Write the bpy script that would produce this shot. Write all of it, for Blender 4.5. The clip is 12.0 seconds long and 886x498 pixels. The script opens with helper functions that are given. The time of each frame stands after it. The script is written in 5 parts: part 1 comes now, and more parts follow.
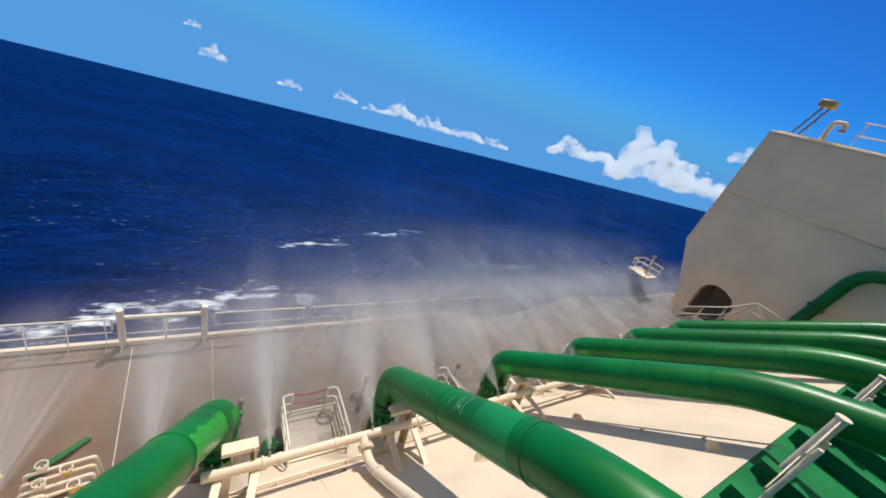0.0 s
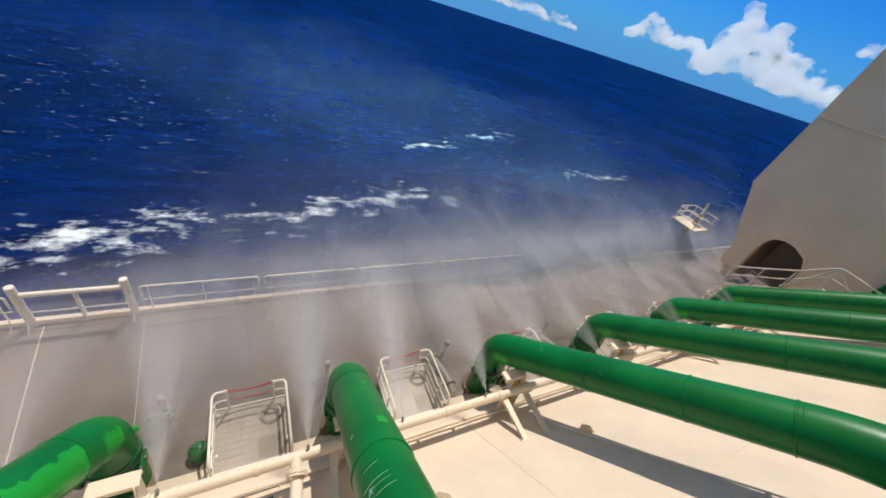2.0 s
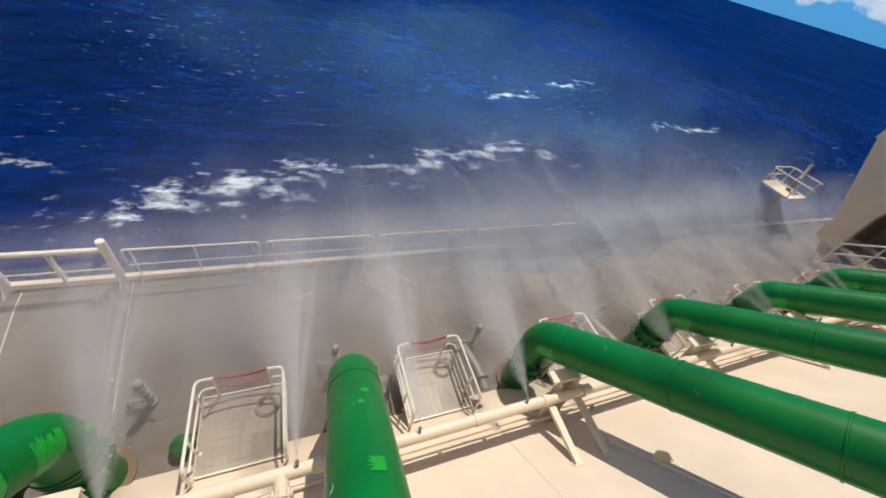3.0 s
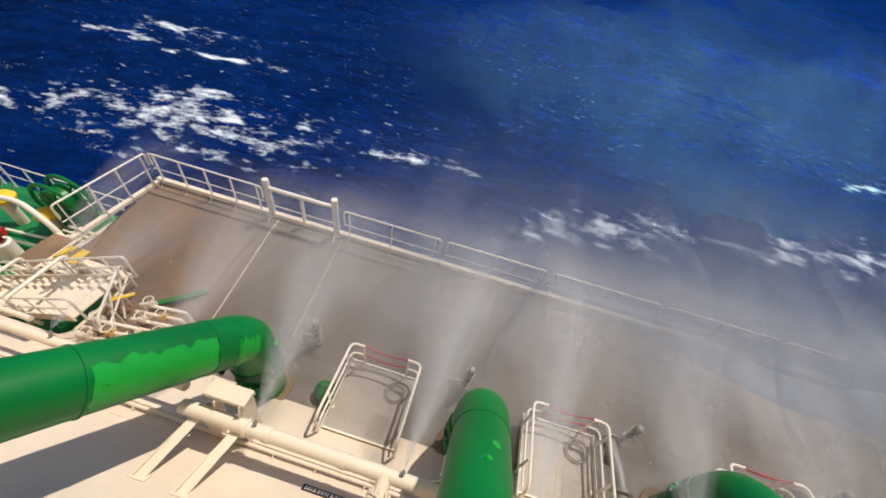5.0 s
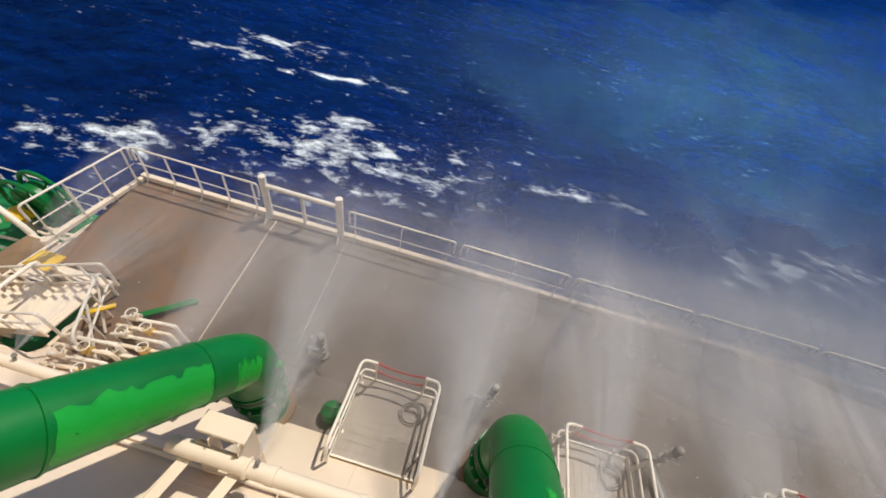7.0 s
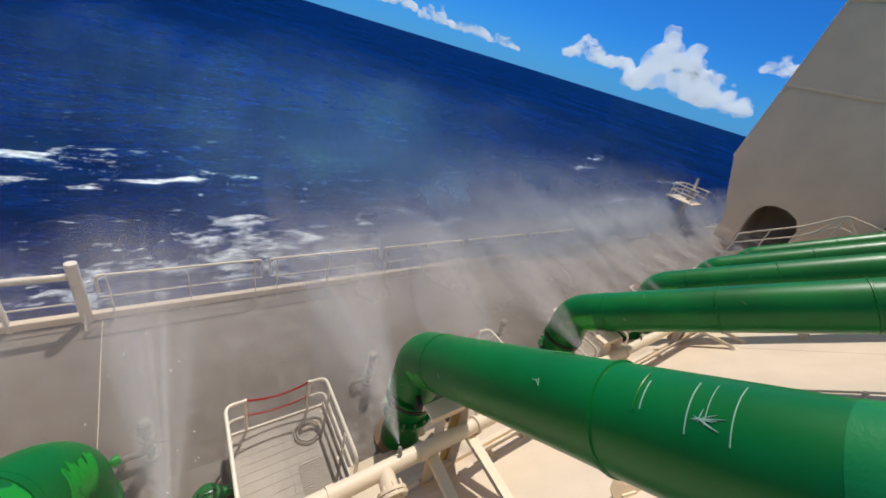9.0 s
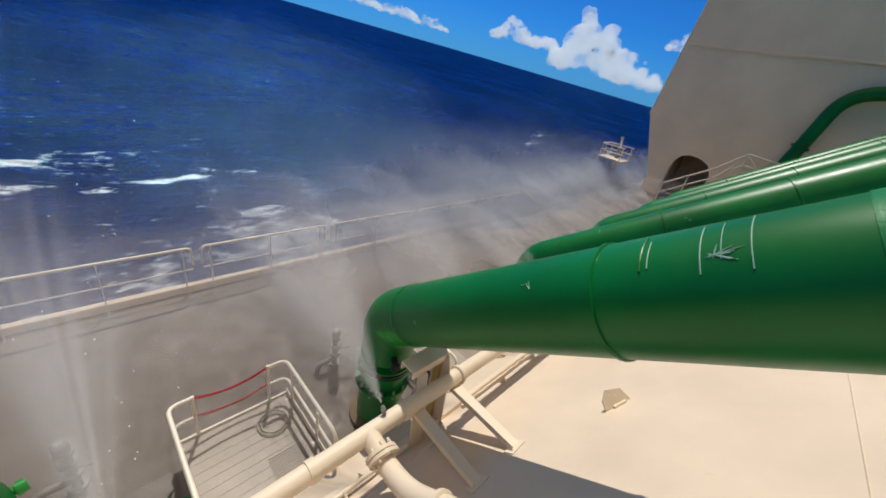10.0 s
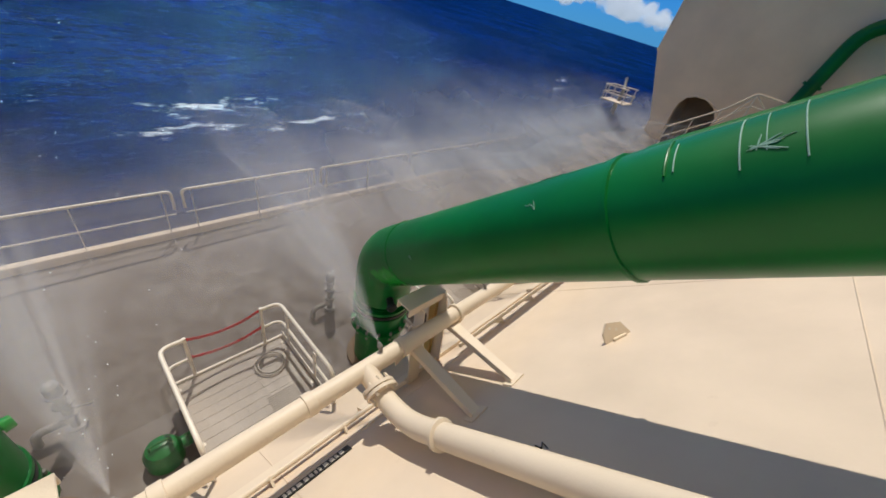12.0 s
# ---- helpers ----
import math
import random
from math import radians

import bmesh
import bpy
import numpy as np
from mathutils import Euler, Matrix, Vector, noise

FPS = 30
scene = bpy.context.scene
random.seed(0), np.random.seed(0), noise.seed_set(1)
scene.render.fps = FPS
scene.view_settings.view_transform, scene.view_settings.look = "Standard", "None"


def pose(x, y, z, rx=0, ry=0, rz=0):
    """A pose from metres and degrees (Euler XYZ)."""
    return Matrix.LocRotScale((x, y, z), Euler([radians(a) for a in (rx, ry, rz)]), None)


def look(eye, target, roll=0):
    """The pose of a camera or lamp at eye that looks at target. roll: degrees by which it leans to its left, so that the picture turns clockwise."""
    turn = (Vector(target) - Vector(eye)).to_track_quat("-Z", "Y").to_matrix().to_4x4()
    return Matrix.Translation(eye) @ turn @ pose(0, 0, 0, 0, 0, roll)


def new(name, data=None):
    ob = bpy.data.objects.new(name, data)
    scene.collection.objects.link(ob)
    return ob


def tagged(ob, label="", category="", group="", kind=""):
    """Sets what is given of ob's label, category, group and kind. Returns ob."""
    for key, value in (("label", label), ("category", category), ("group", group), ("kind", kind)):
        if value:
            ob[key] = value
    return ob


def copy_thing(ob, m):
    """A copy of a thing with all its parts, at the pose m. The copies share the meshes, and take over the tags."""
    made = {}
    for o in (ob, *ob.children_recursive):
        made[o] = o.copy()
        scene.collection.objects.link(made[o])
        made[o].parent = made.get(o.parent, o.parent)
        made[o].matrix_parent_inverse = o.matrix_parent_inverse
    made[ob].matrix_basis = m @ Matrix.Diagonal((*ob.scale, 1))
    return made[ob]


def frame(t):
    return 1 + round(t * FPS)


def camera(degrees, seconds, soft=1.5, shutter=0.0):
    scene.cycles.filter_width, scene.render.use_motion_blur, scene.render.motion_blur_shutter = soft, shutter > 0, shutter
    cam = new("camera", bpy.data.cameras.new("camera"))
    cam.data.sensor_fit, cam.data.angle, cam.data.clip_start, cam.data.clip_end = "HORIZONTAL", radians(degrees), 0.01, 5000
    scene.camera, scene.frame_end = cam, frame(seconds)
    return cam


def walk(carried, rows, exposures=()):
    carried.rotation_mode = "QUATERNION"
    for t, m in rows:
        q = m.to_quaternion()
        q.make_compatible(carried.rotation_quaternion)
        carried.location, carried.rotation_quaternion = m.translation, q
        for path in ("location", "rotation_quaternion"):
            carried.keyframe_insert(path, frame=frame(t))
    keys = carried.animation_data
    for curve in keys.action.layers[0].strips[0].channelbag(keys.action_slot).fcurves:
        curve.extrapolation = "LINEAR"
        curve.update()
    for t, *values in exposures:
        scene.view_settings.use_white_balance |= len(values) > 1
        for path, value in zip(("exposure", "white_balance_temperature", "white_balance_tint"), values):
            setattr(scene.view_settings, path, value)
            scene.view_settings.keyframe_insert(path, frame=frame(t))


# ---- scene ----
FOV = 103.16
cam = camera(FOV, 12.0, soft=1.7)
walk(cam, [
    (0.0, look((-3.164, -4.697, 8.680), (-0.488, -1.031, 6.583), 18.85)),
    (0.5, look((-2.786, -4.240, 9.050), (-0.170, -0.708, 6.670), 19.70)),
    (1.0, look((-1.942, -3.662, 8.909), (0.573, -0.147, 6.397), 19.62)),
    (1.5, look((-1.038, -3.155, 8.546), (1.389, 0.319, 5.893), 19.30)),
    (2.0, look((-0.556, -2.946, 8.276), (1.736, 0.391, 5.342), 18.29)),
    (2.5, look((0.133, -2.352, 7.597), (2.229, 0.940, 4.472), 17.44)),
    (2.7, look((0.326, -1.941, 7.280), (2.344, 1.235, 3.988), 17.81)),
    (4.3, look((0.174, -1.399, 6.832), (0.607, 2.036, 3.225), 12.86)),
    (4.5, look((0.094, -1.353, 6.817), (0.318, 2.140, 3.246), 13.38)),
    (5.0, look((-0.061, -1.192, 6.701), (-0.363, 2.315, 3.149), 13.07)),
    (5.5, look((-0.103, -1.054, 6.656), (-0.831, 2.381, 3.096), 11.84)),
    (6.0, look((-0.344, -0.790, 6.525), (-1.185, 2.590, 2.938), 12.15)),
    (6.5, look((-0.508, -0.568, 6.460), (-1.144, 2.767, 2.789), 12.87)),
    (8.3, look((-1.235, -1.638, 5.398), (0.545, 2.104, 2.600), 15.50)),
    (9.0, look((-1.799, -1.861, 5.290), (1.061, 1.491, 2.928), 15.68)),
    (9.5, look((-1.898, -1.849, 4.896), (1.359, 1.226, 2.674), 14.30)),
    (10.0, look((-1.823, -1.861, 4.517), (1.583, 0.996, 2.230), 12.56)),
    (10.5, look((-1.754, -1.855, 4.230), (1.676, 0.818, 1.761), 12.32)),
    (11.0, look((-1.746, -1.849, 4.144), (1.655, 0.732, 1.542), 12.65)),
    (11.5, look((-1.735, -1.841, 4.141), (1.616, 0.673, 1.410), 12.93)),
    (12.0, look((-1.721, -1.836, 4.184), (1.573, 0.667, 1.376), 13.27)),
], exposures=[(0.0, 0.1), (1.0, 0.0), (2.5, 0.0), (4.5, 0.0), (6.5, -0.05), (9.0, -0.08), (10.5, -0.2), (11.5, -0.25), (12.0, -0.2)])

# ---------------------------------------------------------------- light
SUN_AZ, SUN_EL = 60.0, 60.0
world = bpy.data.worlds.new("sky")
scene.world = world
world.use_nodes = True
wn = world.node_tree.nodes
wl = world.node_tree.links
wn.clear()
sky = wn.new("ShaderNodeTexSky")
sky.sky_type = "NISHITA"
sky.sun_disc = False
sky.sun_elevation = radians(SUN_EL)
sky.sun_rotation = radians(90 - SUN_AZ)
sky.air_density, sky.dust_density, sky.ozone_density = 1.0, 0.0, 1.0
sky.altitude = 300
bg = wn.new("ShaderNodeBackground")
bg.inputs["Strength"].default_value = 0.062
# a clear marine sky: deep blue above, paling to a white-blue haze low over the sea
tint = wn.new("ShaderNodeMix")
tint.data_type, tint.blend_type = "RGBA", "MULTIPLY"
tint.inputs[0].default_value = 1.0
tint.inputs[7].default_value = (0.12, 0.68, 1.62, 1)
wl.new(sky.outputs[0], tint.inputs[6])
where = wn.new("ShaderNodeTexCoord")
height = wn.new("ShaderNodeSeparateXYZ")
wl.new(where.outputs["Generated"], height.inputs[0])
low = wn.new("ShaderNodeMapRange")
low.interpolation_type = "SMOOTHSTEP"
low.inputs[1].default_value, low.inputs[2].default_value = -0.08, 0.16
low.inputs[3].default_value, low.inputs[4].default_value = 1.0, 0.0
wl.new(height.outputs[2], low.inputs[0])
haze = wn.new("ShaderNodeMix")
haze.data_type = "RGBA"
haze.inputs[7].default_value = (1.4, 5.0, 11.2, 1)
wl.new(low.outputs[0], haze.inputs[0])
wl.new(tint.outputs[2], haze.inputs[6])
# pale warm sky overhead, out of view, added to whiten the fill in shadows
high = wn.new("ShaderNodeMapRange")
high.interpolation_type = "SMOOTHSTEP"
high.inputs[1].default_value, high.inputs[2].default_value = 0.42, 0.80
wl.new(height.outputs[2], high.inputs[0])
overhead_fill = wn.new("ShaderNodeMix")
overhead_fill.data_type = "RGBA"
overhead_fill.inputs[7].default_value = (7.6, 7.0, 6.4, 1)
wl.new(high.outputs[0], overhead_fill.inputs[0])
wl.new(haze.outputs[2], overhead_fill.inputs[6])
wo = wn.new("ShaderNodeOutputWorld")
wl.new(overhead_fill.outputs[2], bg.inputs[0])
wl.new(bg.outputs[0], wo.inputs[0])

sun_data = bpy.data.lights.new("sun", "SUN")
sun_data.energy = 3.9
sun_data.angle = radians(0.5)
sun_data.color = (1.0, 0.955, 0.88)
sun = new("sun", sun_data)
sun_dir = Vector((math.cos(radians(SUN_EL)) * math.cos(radians(SUN_AZ)),
                  math.cos(radians(SUN_EL)) * math.sin(radians(SUN_AZ)), math.sin(radians(SUN_EL))))
sun.matrix_world = look(sun_dir * 60, (0, 0, 0))
scene.view_settings.exposure = 0.0
scene.cycles.transparent_max_bounces = 32


# ---------------------------------------------------------------- materials
def nodes(name):
    m = bpy.data.materials.new(name)
    m.use_nodes = True
    nt = m.node_tree
    nt.nodes.clear()
    out = nt.nodes.new("ShaderNodeOutputMaterial")
    return m, nt, out


def noise_node(nt, vec, scale, detail=4.0, rough=0.55, stretch=None):
    if stretch:
        mp = nt.nodes.new("ShaderNodeMapping")
        mp.inputs["Scale"].default_value = stretch
        nt.links.new(vec, mp.inputs["Vector"])
        vec = mp.outputs["Vector"]
    n = nt.nodes.new("ShaderNodeTexNoise")
    n.inputs["Scale"].default_value = scale
    n.inputs["Detail"].default_value = detail
    n.inputs["Roughness"].default_value = rough
    nt.links.new(vec, n.inputs["Vector"])
    return n.outputs["Fac"]


def ramp(nt, fac, a, b, ca=(0, 0, 0, 1), cb=(1, 1, 1, 1)):
    r = nt.nodes.new("ShaderNodeValToRGB")
    r.color_ramp.elements[0].position, r.color_ramp.elements[0].color = a, ca
    r.color_ramp.elements[1].position, r.color_ramp.elements[1].color = b, cb
    nt.links.new(fac, r.inputs[0])
    return r.outputs[0]


def mix(nt, fac, a, b):
    m = nt.nodes.new("ShaderNodeMix")
    m.data_type = "RGBA"
    nt.links.new(fac, m.inputs[0])
    for v, s in ((a, m.inputs[6]), (b, m.inputs[7])):
        if isinstance(v, tuple):
            s.default_value = v
        else:
            nt.links.new(v, s)
    return m.outputs[2]


def mathn(nt, op, a, b):
    m = nt.nodes.new("ShaderNodeMath")
    m.operation = op
    for v, s in ((a, m.inputs[0]), (b, m.inputs[1])):
        if isinstance(v, (int, float)):
            s.default_value = v
        else:
            nt.links.new(v, s)
    return m.outputs[0]


def paint(name, col, rough=0.4, stain=(0.3, 0.16, 0.07), stain_amount=0.25, patch=0.12, metal=0.0, scale=1.0, bump=0.15):
    """Painted steel: two scales of tone, rust stains and a fine orange-peel relief."""
    m, nt, out = nodes(name)
    p = nt.nodes.new("ShaderNodeBsdfPrincipled")
    g = nt.nodes.new("ShaderNodeNewGeometry").outputs["Position"]
    big = noise_node(nt, g, 0.9 * scale, 5)
    mid = noise_node(nt, g, 5.0 * scale, 6, 0.65)
    fine = noise_node(nt, g, 55.0 * scale, 3)
    lo = tuple(c * (1 - patch) for c in col) + (1,)
    hi = tuple(min(1, c * (1 + patch)) for c in col) + (1,)
    base = mix(nt, ramp(nt, big, 0.35, 0.65), lo, hi)
    spots = ramp(nt, mid, 0.66, 0.8)
    base = mix(nt, mathn(nt, "MULTIPLY", spots, stain_amount), base, stain + (1,))
    nt.links.new(base, p.inputs["Base Color"])
    p.inputs["Specular IOR Level"].default_value = 0.32
    r = nt.nodes.new("ShaderNodeMapRange")
    r.inputs[3].default_value, r.inputs[4].default_value = rough * 0.8, min(1, rough * 1.3)
    nt.links.new(mid, r.inputs[0])
    nt.links.new(r.outputs[0], p.inputs["Roughness"])
    p.inputs["Metallic"].default_value = metal
    b = nt.nodes.new("ShaderNodeBump")
    b.inputs["Strength"].default_value, b.inputs["Distance"].default_value = bump, 0.01
    nt.links.new(mathn(nt, "ADD", fine, mathn(nt, "MULTIPLY", mid, 2.0)), b.inputs["Height"])
    nt.links.new(b.outputs[0], p.inputs["Normal"])
    nt.links.new(p.outputs[0], out.inputs[0])
    return m


CREAM = paint("cream_paint", (0.76, 0.63, 0.47), 0.45, stain_amount=0.3, patch=0.05)
CREAM_PLATE = paint("cream_plate_paint", (0.70, 0.565, 0.42), 0.5, stain_amount=0.18, patch=0.06, bump=0.1)
WALL = paint("cream_wall_paint", (0.9, 0.68, 0.43), 0.6, stain_amount=0.2, patch=0.06, scale=0.5)
WHITE = paint("white_rail_paint", (0.78, 0.7, 0.58), 0.4, stain_amount=0.35, patch=0.06)
GREEN = paint("green_pipe_paint", (0.001, 0.138, 0.021), 0.34, stain=(0.03, 0.24, 0.08), stain_amount=0.25, patch=0.18, bump=0.02)
GREEN_NEW = paint("fresh_green_paint", (0.012, 0.3, 0.03), 0.25, stain=(0.05, 0.35, 0.1), stain_amount=0.2, patch=0.12)
GREEN_DECK = paint("green_deck_paint", (0.008, 0.17, 0.05), 0.5, stain=(0.05, 0.12, 0.05), stain_amount=0.4, patch=0.2)
YELLOW = paint("yellow_paint", (0.8, 0.5, 0.02), 0.4, stain_amount=0.2)
RED = paint("red_paint", (0.42, 0.02, 0.02), 0.4, stain_amount=0.2)
RUST = paint("rust_brown", (0.2, 0.13, 0.075), 0.7, stain=(0.1, 0.06, 0.03), stain_amount=0.5, patch=0.3)
OCHRE = paint("ochre_primer", (0.55, 0.35, 0.1), 0.5, stain_amount=0.4)
STEEL = paint("wet_stainless_steel", (0.26, 0.24, 0.21), 0.5, stain_amount=0.3, metal=0.2)
BLACK = paint("black_plate", (0.02, 0.02, 0.02), 0.4, stain_amount=0.1)
DARKIN = paint("dark_brown_interior", (0.42, 0.31, 0.2), 0.6, stain_amount=0.2)
SCRATCH = paint("scraped_paint", (0.26, 0.45, 0.34), 0.5, stain_amount=0.1)


def deck_paint():
    """Wet grey-brown deck coating with worn patches and pooled water."""
    m, nt, out = nodes("wet_deck_coating")
    p = nt.nodes.new("ShaderNodeBsdfPrincipled")
    g = nt.nodes.new("ShaderNodeNewGeometry").outputs["Position"]
    a = noise_node(nt, g, 0.55, 6, 0.6)
    b = noise_node(nt, g, 3.2, 7, 0.7)
    base = mix(nt, ramp(nt, a, 0.38, 0.62), (0.135, 0.106, 0.085, 1), (0.185, 0.152, 0.125, 1))
    base = mix(nt, mathn(nt, "MULTIPLY", ramp(nt, b, 0.55, 0.75), 0.45), base, (0.12, 0.075, 0.045, 1))
    sep = nt.nodes.new("ShaderNodeSeparateXYZ")
    nt.links.new(g, sep.inputs[0])
    fwd = nt.nodes.new("ShaderNodeMapRange")
    fwd.inputs[1].default_value, fwd.inputs[2].default_value = -4.7, -5.4
    nt.links.new(sep.outputs[0], fwd.inputs[0])
    worn = mathn(nt, "MULTIPLY", fwd.outputs[0], ramp(nt, noise_node(nt, g, 1.1, 6, 0.65), 0.36, 0.56))
    base = mix(nt, mathn(nt, "MULTIPLY", worn, 0.75), base, (0.2, 0.105, 0.05, 1))
    nt.links.new(base, p.inputs["Base Color"])
    nt.links.new(ramp(nt, b, 0.4, 0.6, (0.5, 0.5, 0.5, 1), (0.8, 0.8, 0.8, 1)), p.inputs["Roughness"])
    bp = nt.nodes.new("ShaderNodeBump")
    bp.inputs["Strength"].default_value, bp.inputs["Distance"].default_value = 0.3, 0.01
    nt.links.new(noise_node(nt, g, 30, 5), bp.inputs["Height"])
    nt.links.new(bp.outputs[0], p.inputs["Normal"])
    nt.links.new(p.outputs[0], out.inputs[0])
    return m


DECK = deck_paint()


# torn foam left by the hull: place on the water, half length, half width, turn in degrees
FOAM = [(-77, 38, 17, 6.5, 8), (-96, 31, 8, 4, 10), (-84, 54, 12, 1.4, 12), (-79, 44, 6, 2.5, 0), (-97, 60, 8, 3.2, 10), (-101, 53, 5, 2.0, 0),
        (7, 46.5, 9, 2.6, -5), (36, 79, 10, 2.0, 12), (-8, 44, 10, 2.4, 8), (18, 71, 8, 1.5, 10), (-30, 38.5, 9, 2.4, 6), (-12, 43, 4, 2.6, 40),
        (0, 47, 11, 3.4, 12), (-23, 42, 4, 3.5, 20), (-35, 37, 6, 1.8, 10), (-52, 41, 7, 1.6, 8), (58, 60, 14, 2.0, 8)]


def sea_material():
    """Deep clear ocean: near-black blue body colour with ripple shading in it, wind ripples, sky gloss, torn foam
    patches, small caps and painted sparkle.
    """
    m, nt, out = nodes("deep_blue_sea")
    p = nt.nodes.new("ShaderNodeBsdfDiffuse")
    tc = nt.nodes.new("ShaderNodeTexCoord").outputs["Object"]
    big = noise_node(nt, tc, 0.02, 3)
    wave = noise_node(nt, tc, 0.35, 6, 0.65, (0.5, 1.3, 1.0))
    rip = noise_node(nt, tc, 1.3, 5, 0.6, (0.6, 1.4, 1.0))
    # the ripples' light crests and dark troughs are put into the colour
    tone = mathn(nt, "ADD", mathn(nt, "MULTIPLY", big, 0.35), mathn(nt, "ADD", mathn(nt, "MULTIPLY", wave, 0.4), mathn(nt, "MULTIPLY", rip, 0.25)))
    water = mix(nt, ramp(nt, tone, 0.42, 0.58), (0.0001, 0.0007, 0.015, 1), (0.0003, 0.0115, 0.095, 1))
    tear = noise_node(nt, tc, 0.42, 10, 0.72, (0.7, 1.25, 1.0))
    warp = nt.nodes.new("ShaderNodeTexNoise")
    warp.inputs["Scale"].default_value = 0.12
    nt.links.new(tc, warp.inputs["Vector"])
    off = nt.nodes.new("ShaderNodeVectorMath")
    off.operation = "MULTIPLY_ADD"
    off.inputs[1].default_value, off.inputs[2].default_value = (9, 9, 0), (-4.5, -4.5, 0)
    nt.links.new(warp.outputs["Color"], off.inputs[0])
    bent = nt.nodes.new("ShaderNodeVectorMath")
    nt.links.new(tc, bent.inputs[0])
    nt.links.new(off.outputs[0], bent.inputs[1])
    reach = None
    for cx, cy, rx, ry, turn in FOAM:
        mp = nt.nodes.new("ShaderNodeMapping")
        mp.vector_type = "TEXTURE"
        mp.inputs["Location"].default_value = (cx, cy, 0)
        mp.inputs["Rotation"].default_value = (0, 0, radians(turn))
        mp.inputs["Scale"].default_value = (rx, ry, 50)
        nt.links.new(bent.outputs[0], mp.inputs["Vector"])
        ln = nt.nodes.new("ShaderNodeVectorMath")
        ln.operation = "LENGTH"
        nt.links.new(mp.outputs[0], ln.inputs[0])
        k = mathn(nt, "SUBTRACT", 1.15, ln.outputs["Value"])
        reach = k if reach is None else mathn(nt, "MAXIMUM", reach, k)
    reach = mathn(nt, "MAXIMUM", reach, -1.0)
    foam = mathn(nt, "ADD", mathn(nt, "MULTIPLY", reach, 0.22), mathn(nt, "MULTIPLY", mathn(nt, "SUBTRACT", tear, 0.5), 1.5))
    foam = ramp(nt, foam, 0.12, 0.34)
    sep = nt.nodes.new("ShaderNodeSeparateXYZ")
    nt.links.new(tc, sep.inputs[0])
    band = nt.nodes.new("ShaderNodeMapRange")
    band.inputs[1].default_value, band.inputs[2].default_value = 10.0, 110.0
    band.inputs[3].default_value, band.inputs[4].default_value = 1.0, 0.0
    nt.links.new(sep.outputs[1], band.inputs[0])
    # white specks: small caps, and sun sparkle put into the colour
    caps = noise_node(nt, tc, 0.9, 8, 0.66, (0.55, 1.2, 1.0))
    cap_glints = mathn(nt, "MULTIPLY", ramp(nt, caps, 0.625, 0.67), ramp(nt, noise_node(nt, tc, 0.035, 3), 0.43, 0.58))
    cap_glints = mathn(nt, "MULTIPLY", cap_glints, mathn(nt, "POWER", band.outputs[0], 0.5))
    foam = mathn(nt, "MAXIMUM", foam, mathn(nt, "MULTIPLY", cap_glints, 0.6))
    base = mix(nt, foam, water, (0.80, 0.87, 0.9, 1))
    nt.links.new(base, p.inputs[0])
    gl = nt.nodes.new("ShaderNodeBsdfGlossy")
    gl.inputs["Roughness"].default_value = 0.1
    gl.inputs[0].default_value = (0.18, 0.6, 1.0, 1)
    fr = nt.nodes.new("ShaderNodeFresnel")
    fr.inputs[0].default_value = 1.33
    wet = mathn(nt, "MULTIPLY", mathn(nt, "MULTIPLY", fr.outputs[0], 0.12), mathn(nt, "SUBTRACT", 1.0, foam))
    sea_mix = nt.nodes.new("ShaderNodeMixShader")
    nt.links.new(wet, sea_mix.inputs[0])
    nt.links.new(p.outputs[0], sea_mix.inputs[1])
    nt.links.new(gl.outputs[0], sea_mix.inputs[2])
    b1 = nt.nodes.new("ShaderNodeBump")
    b1.inputs["Strength"].default_value, b1.inputs["Distance"].default_value = 1.0, 0.5
    h = mathn(nt, "ADD", noise_node(nt, tc, 0.55, 8, 0.66, (0.7, 1.3, 1)), mathn(nt, "MULTIPLY", noise_node(nt, tc, 0.12, 4, 0.5, (0.6, 1.3, 1)), 2.4))
    nt.links.new(h, b1.inputs["Height"])
    for sh in (p, gl, fr):
        nt.links.new(b1.outputs[0], sh.inputs["Normal"])
    nt.links.new(sea_mix.outputs[0], out.inputs[0])
    return m


SEA = sea_material()


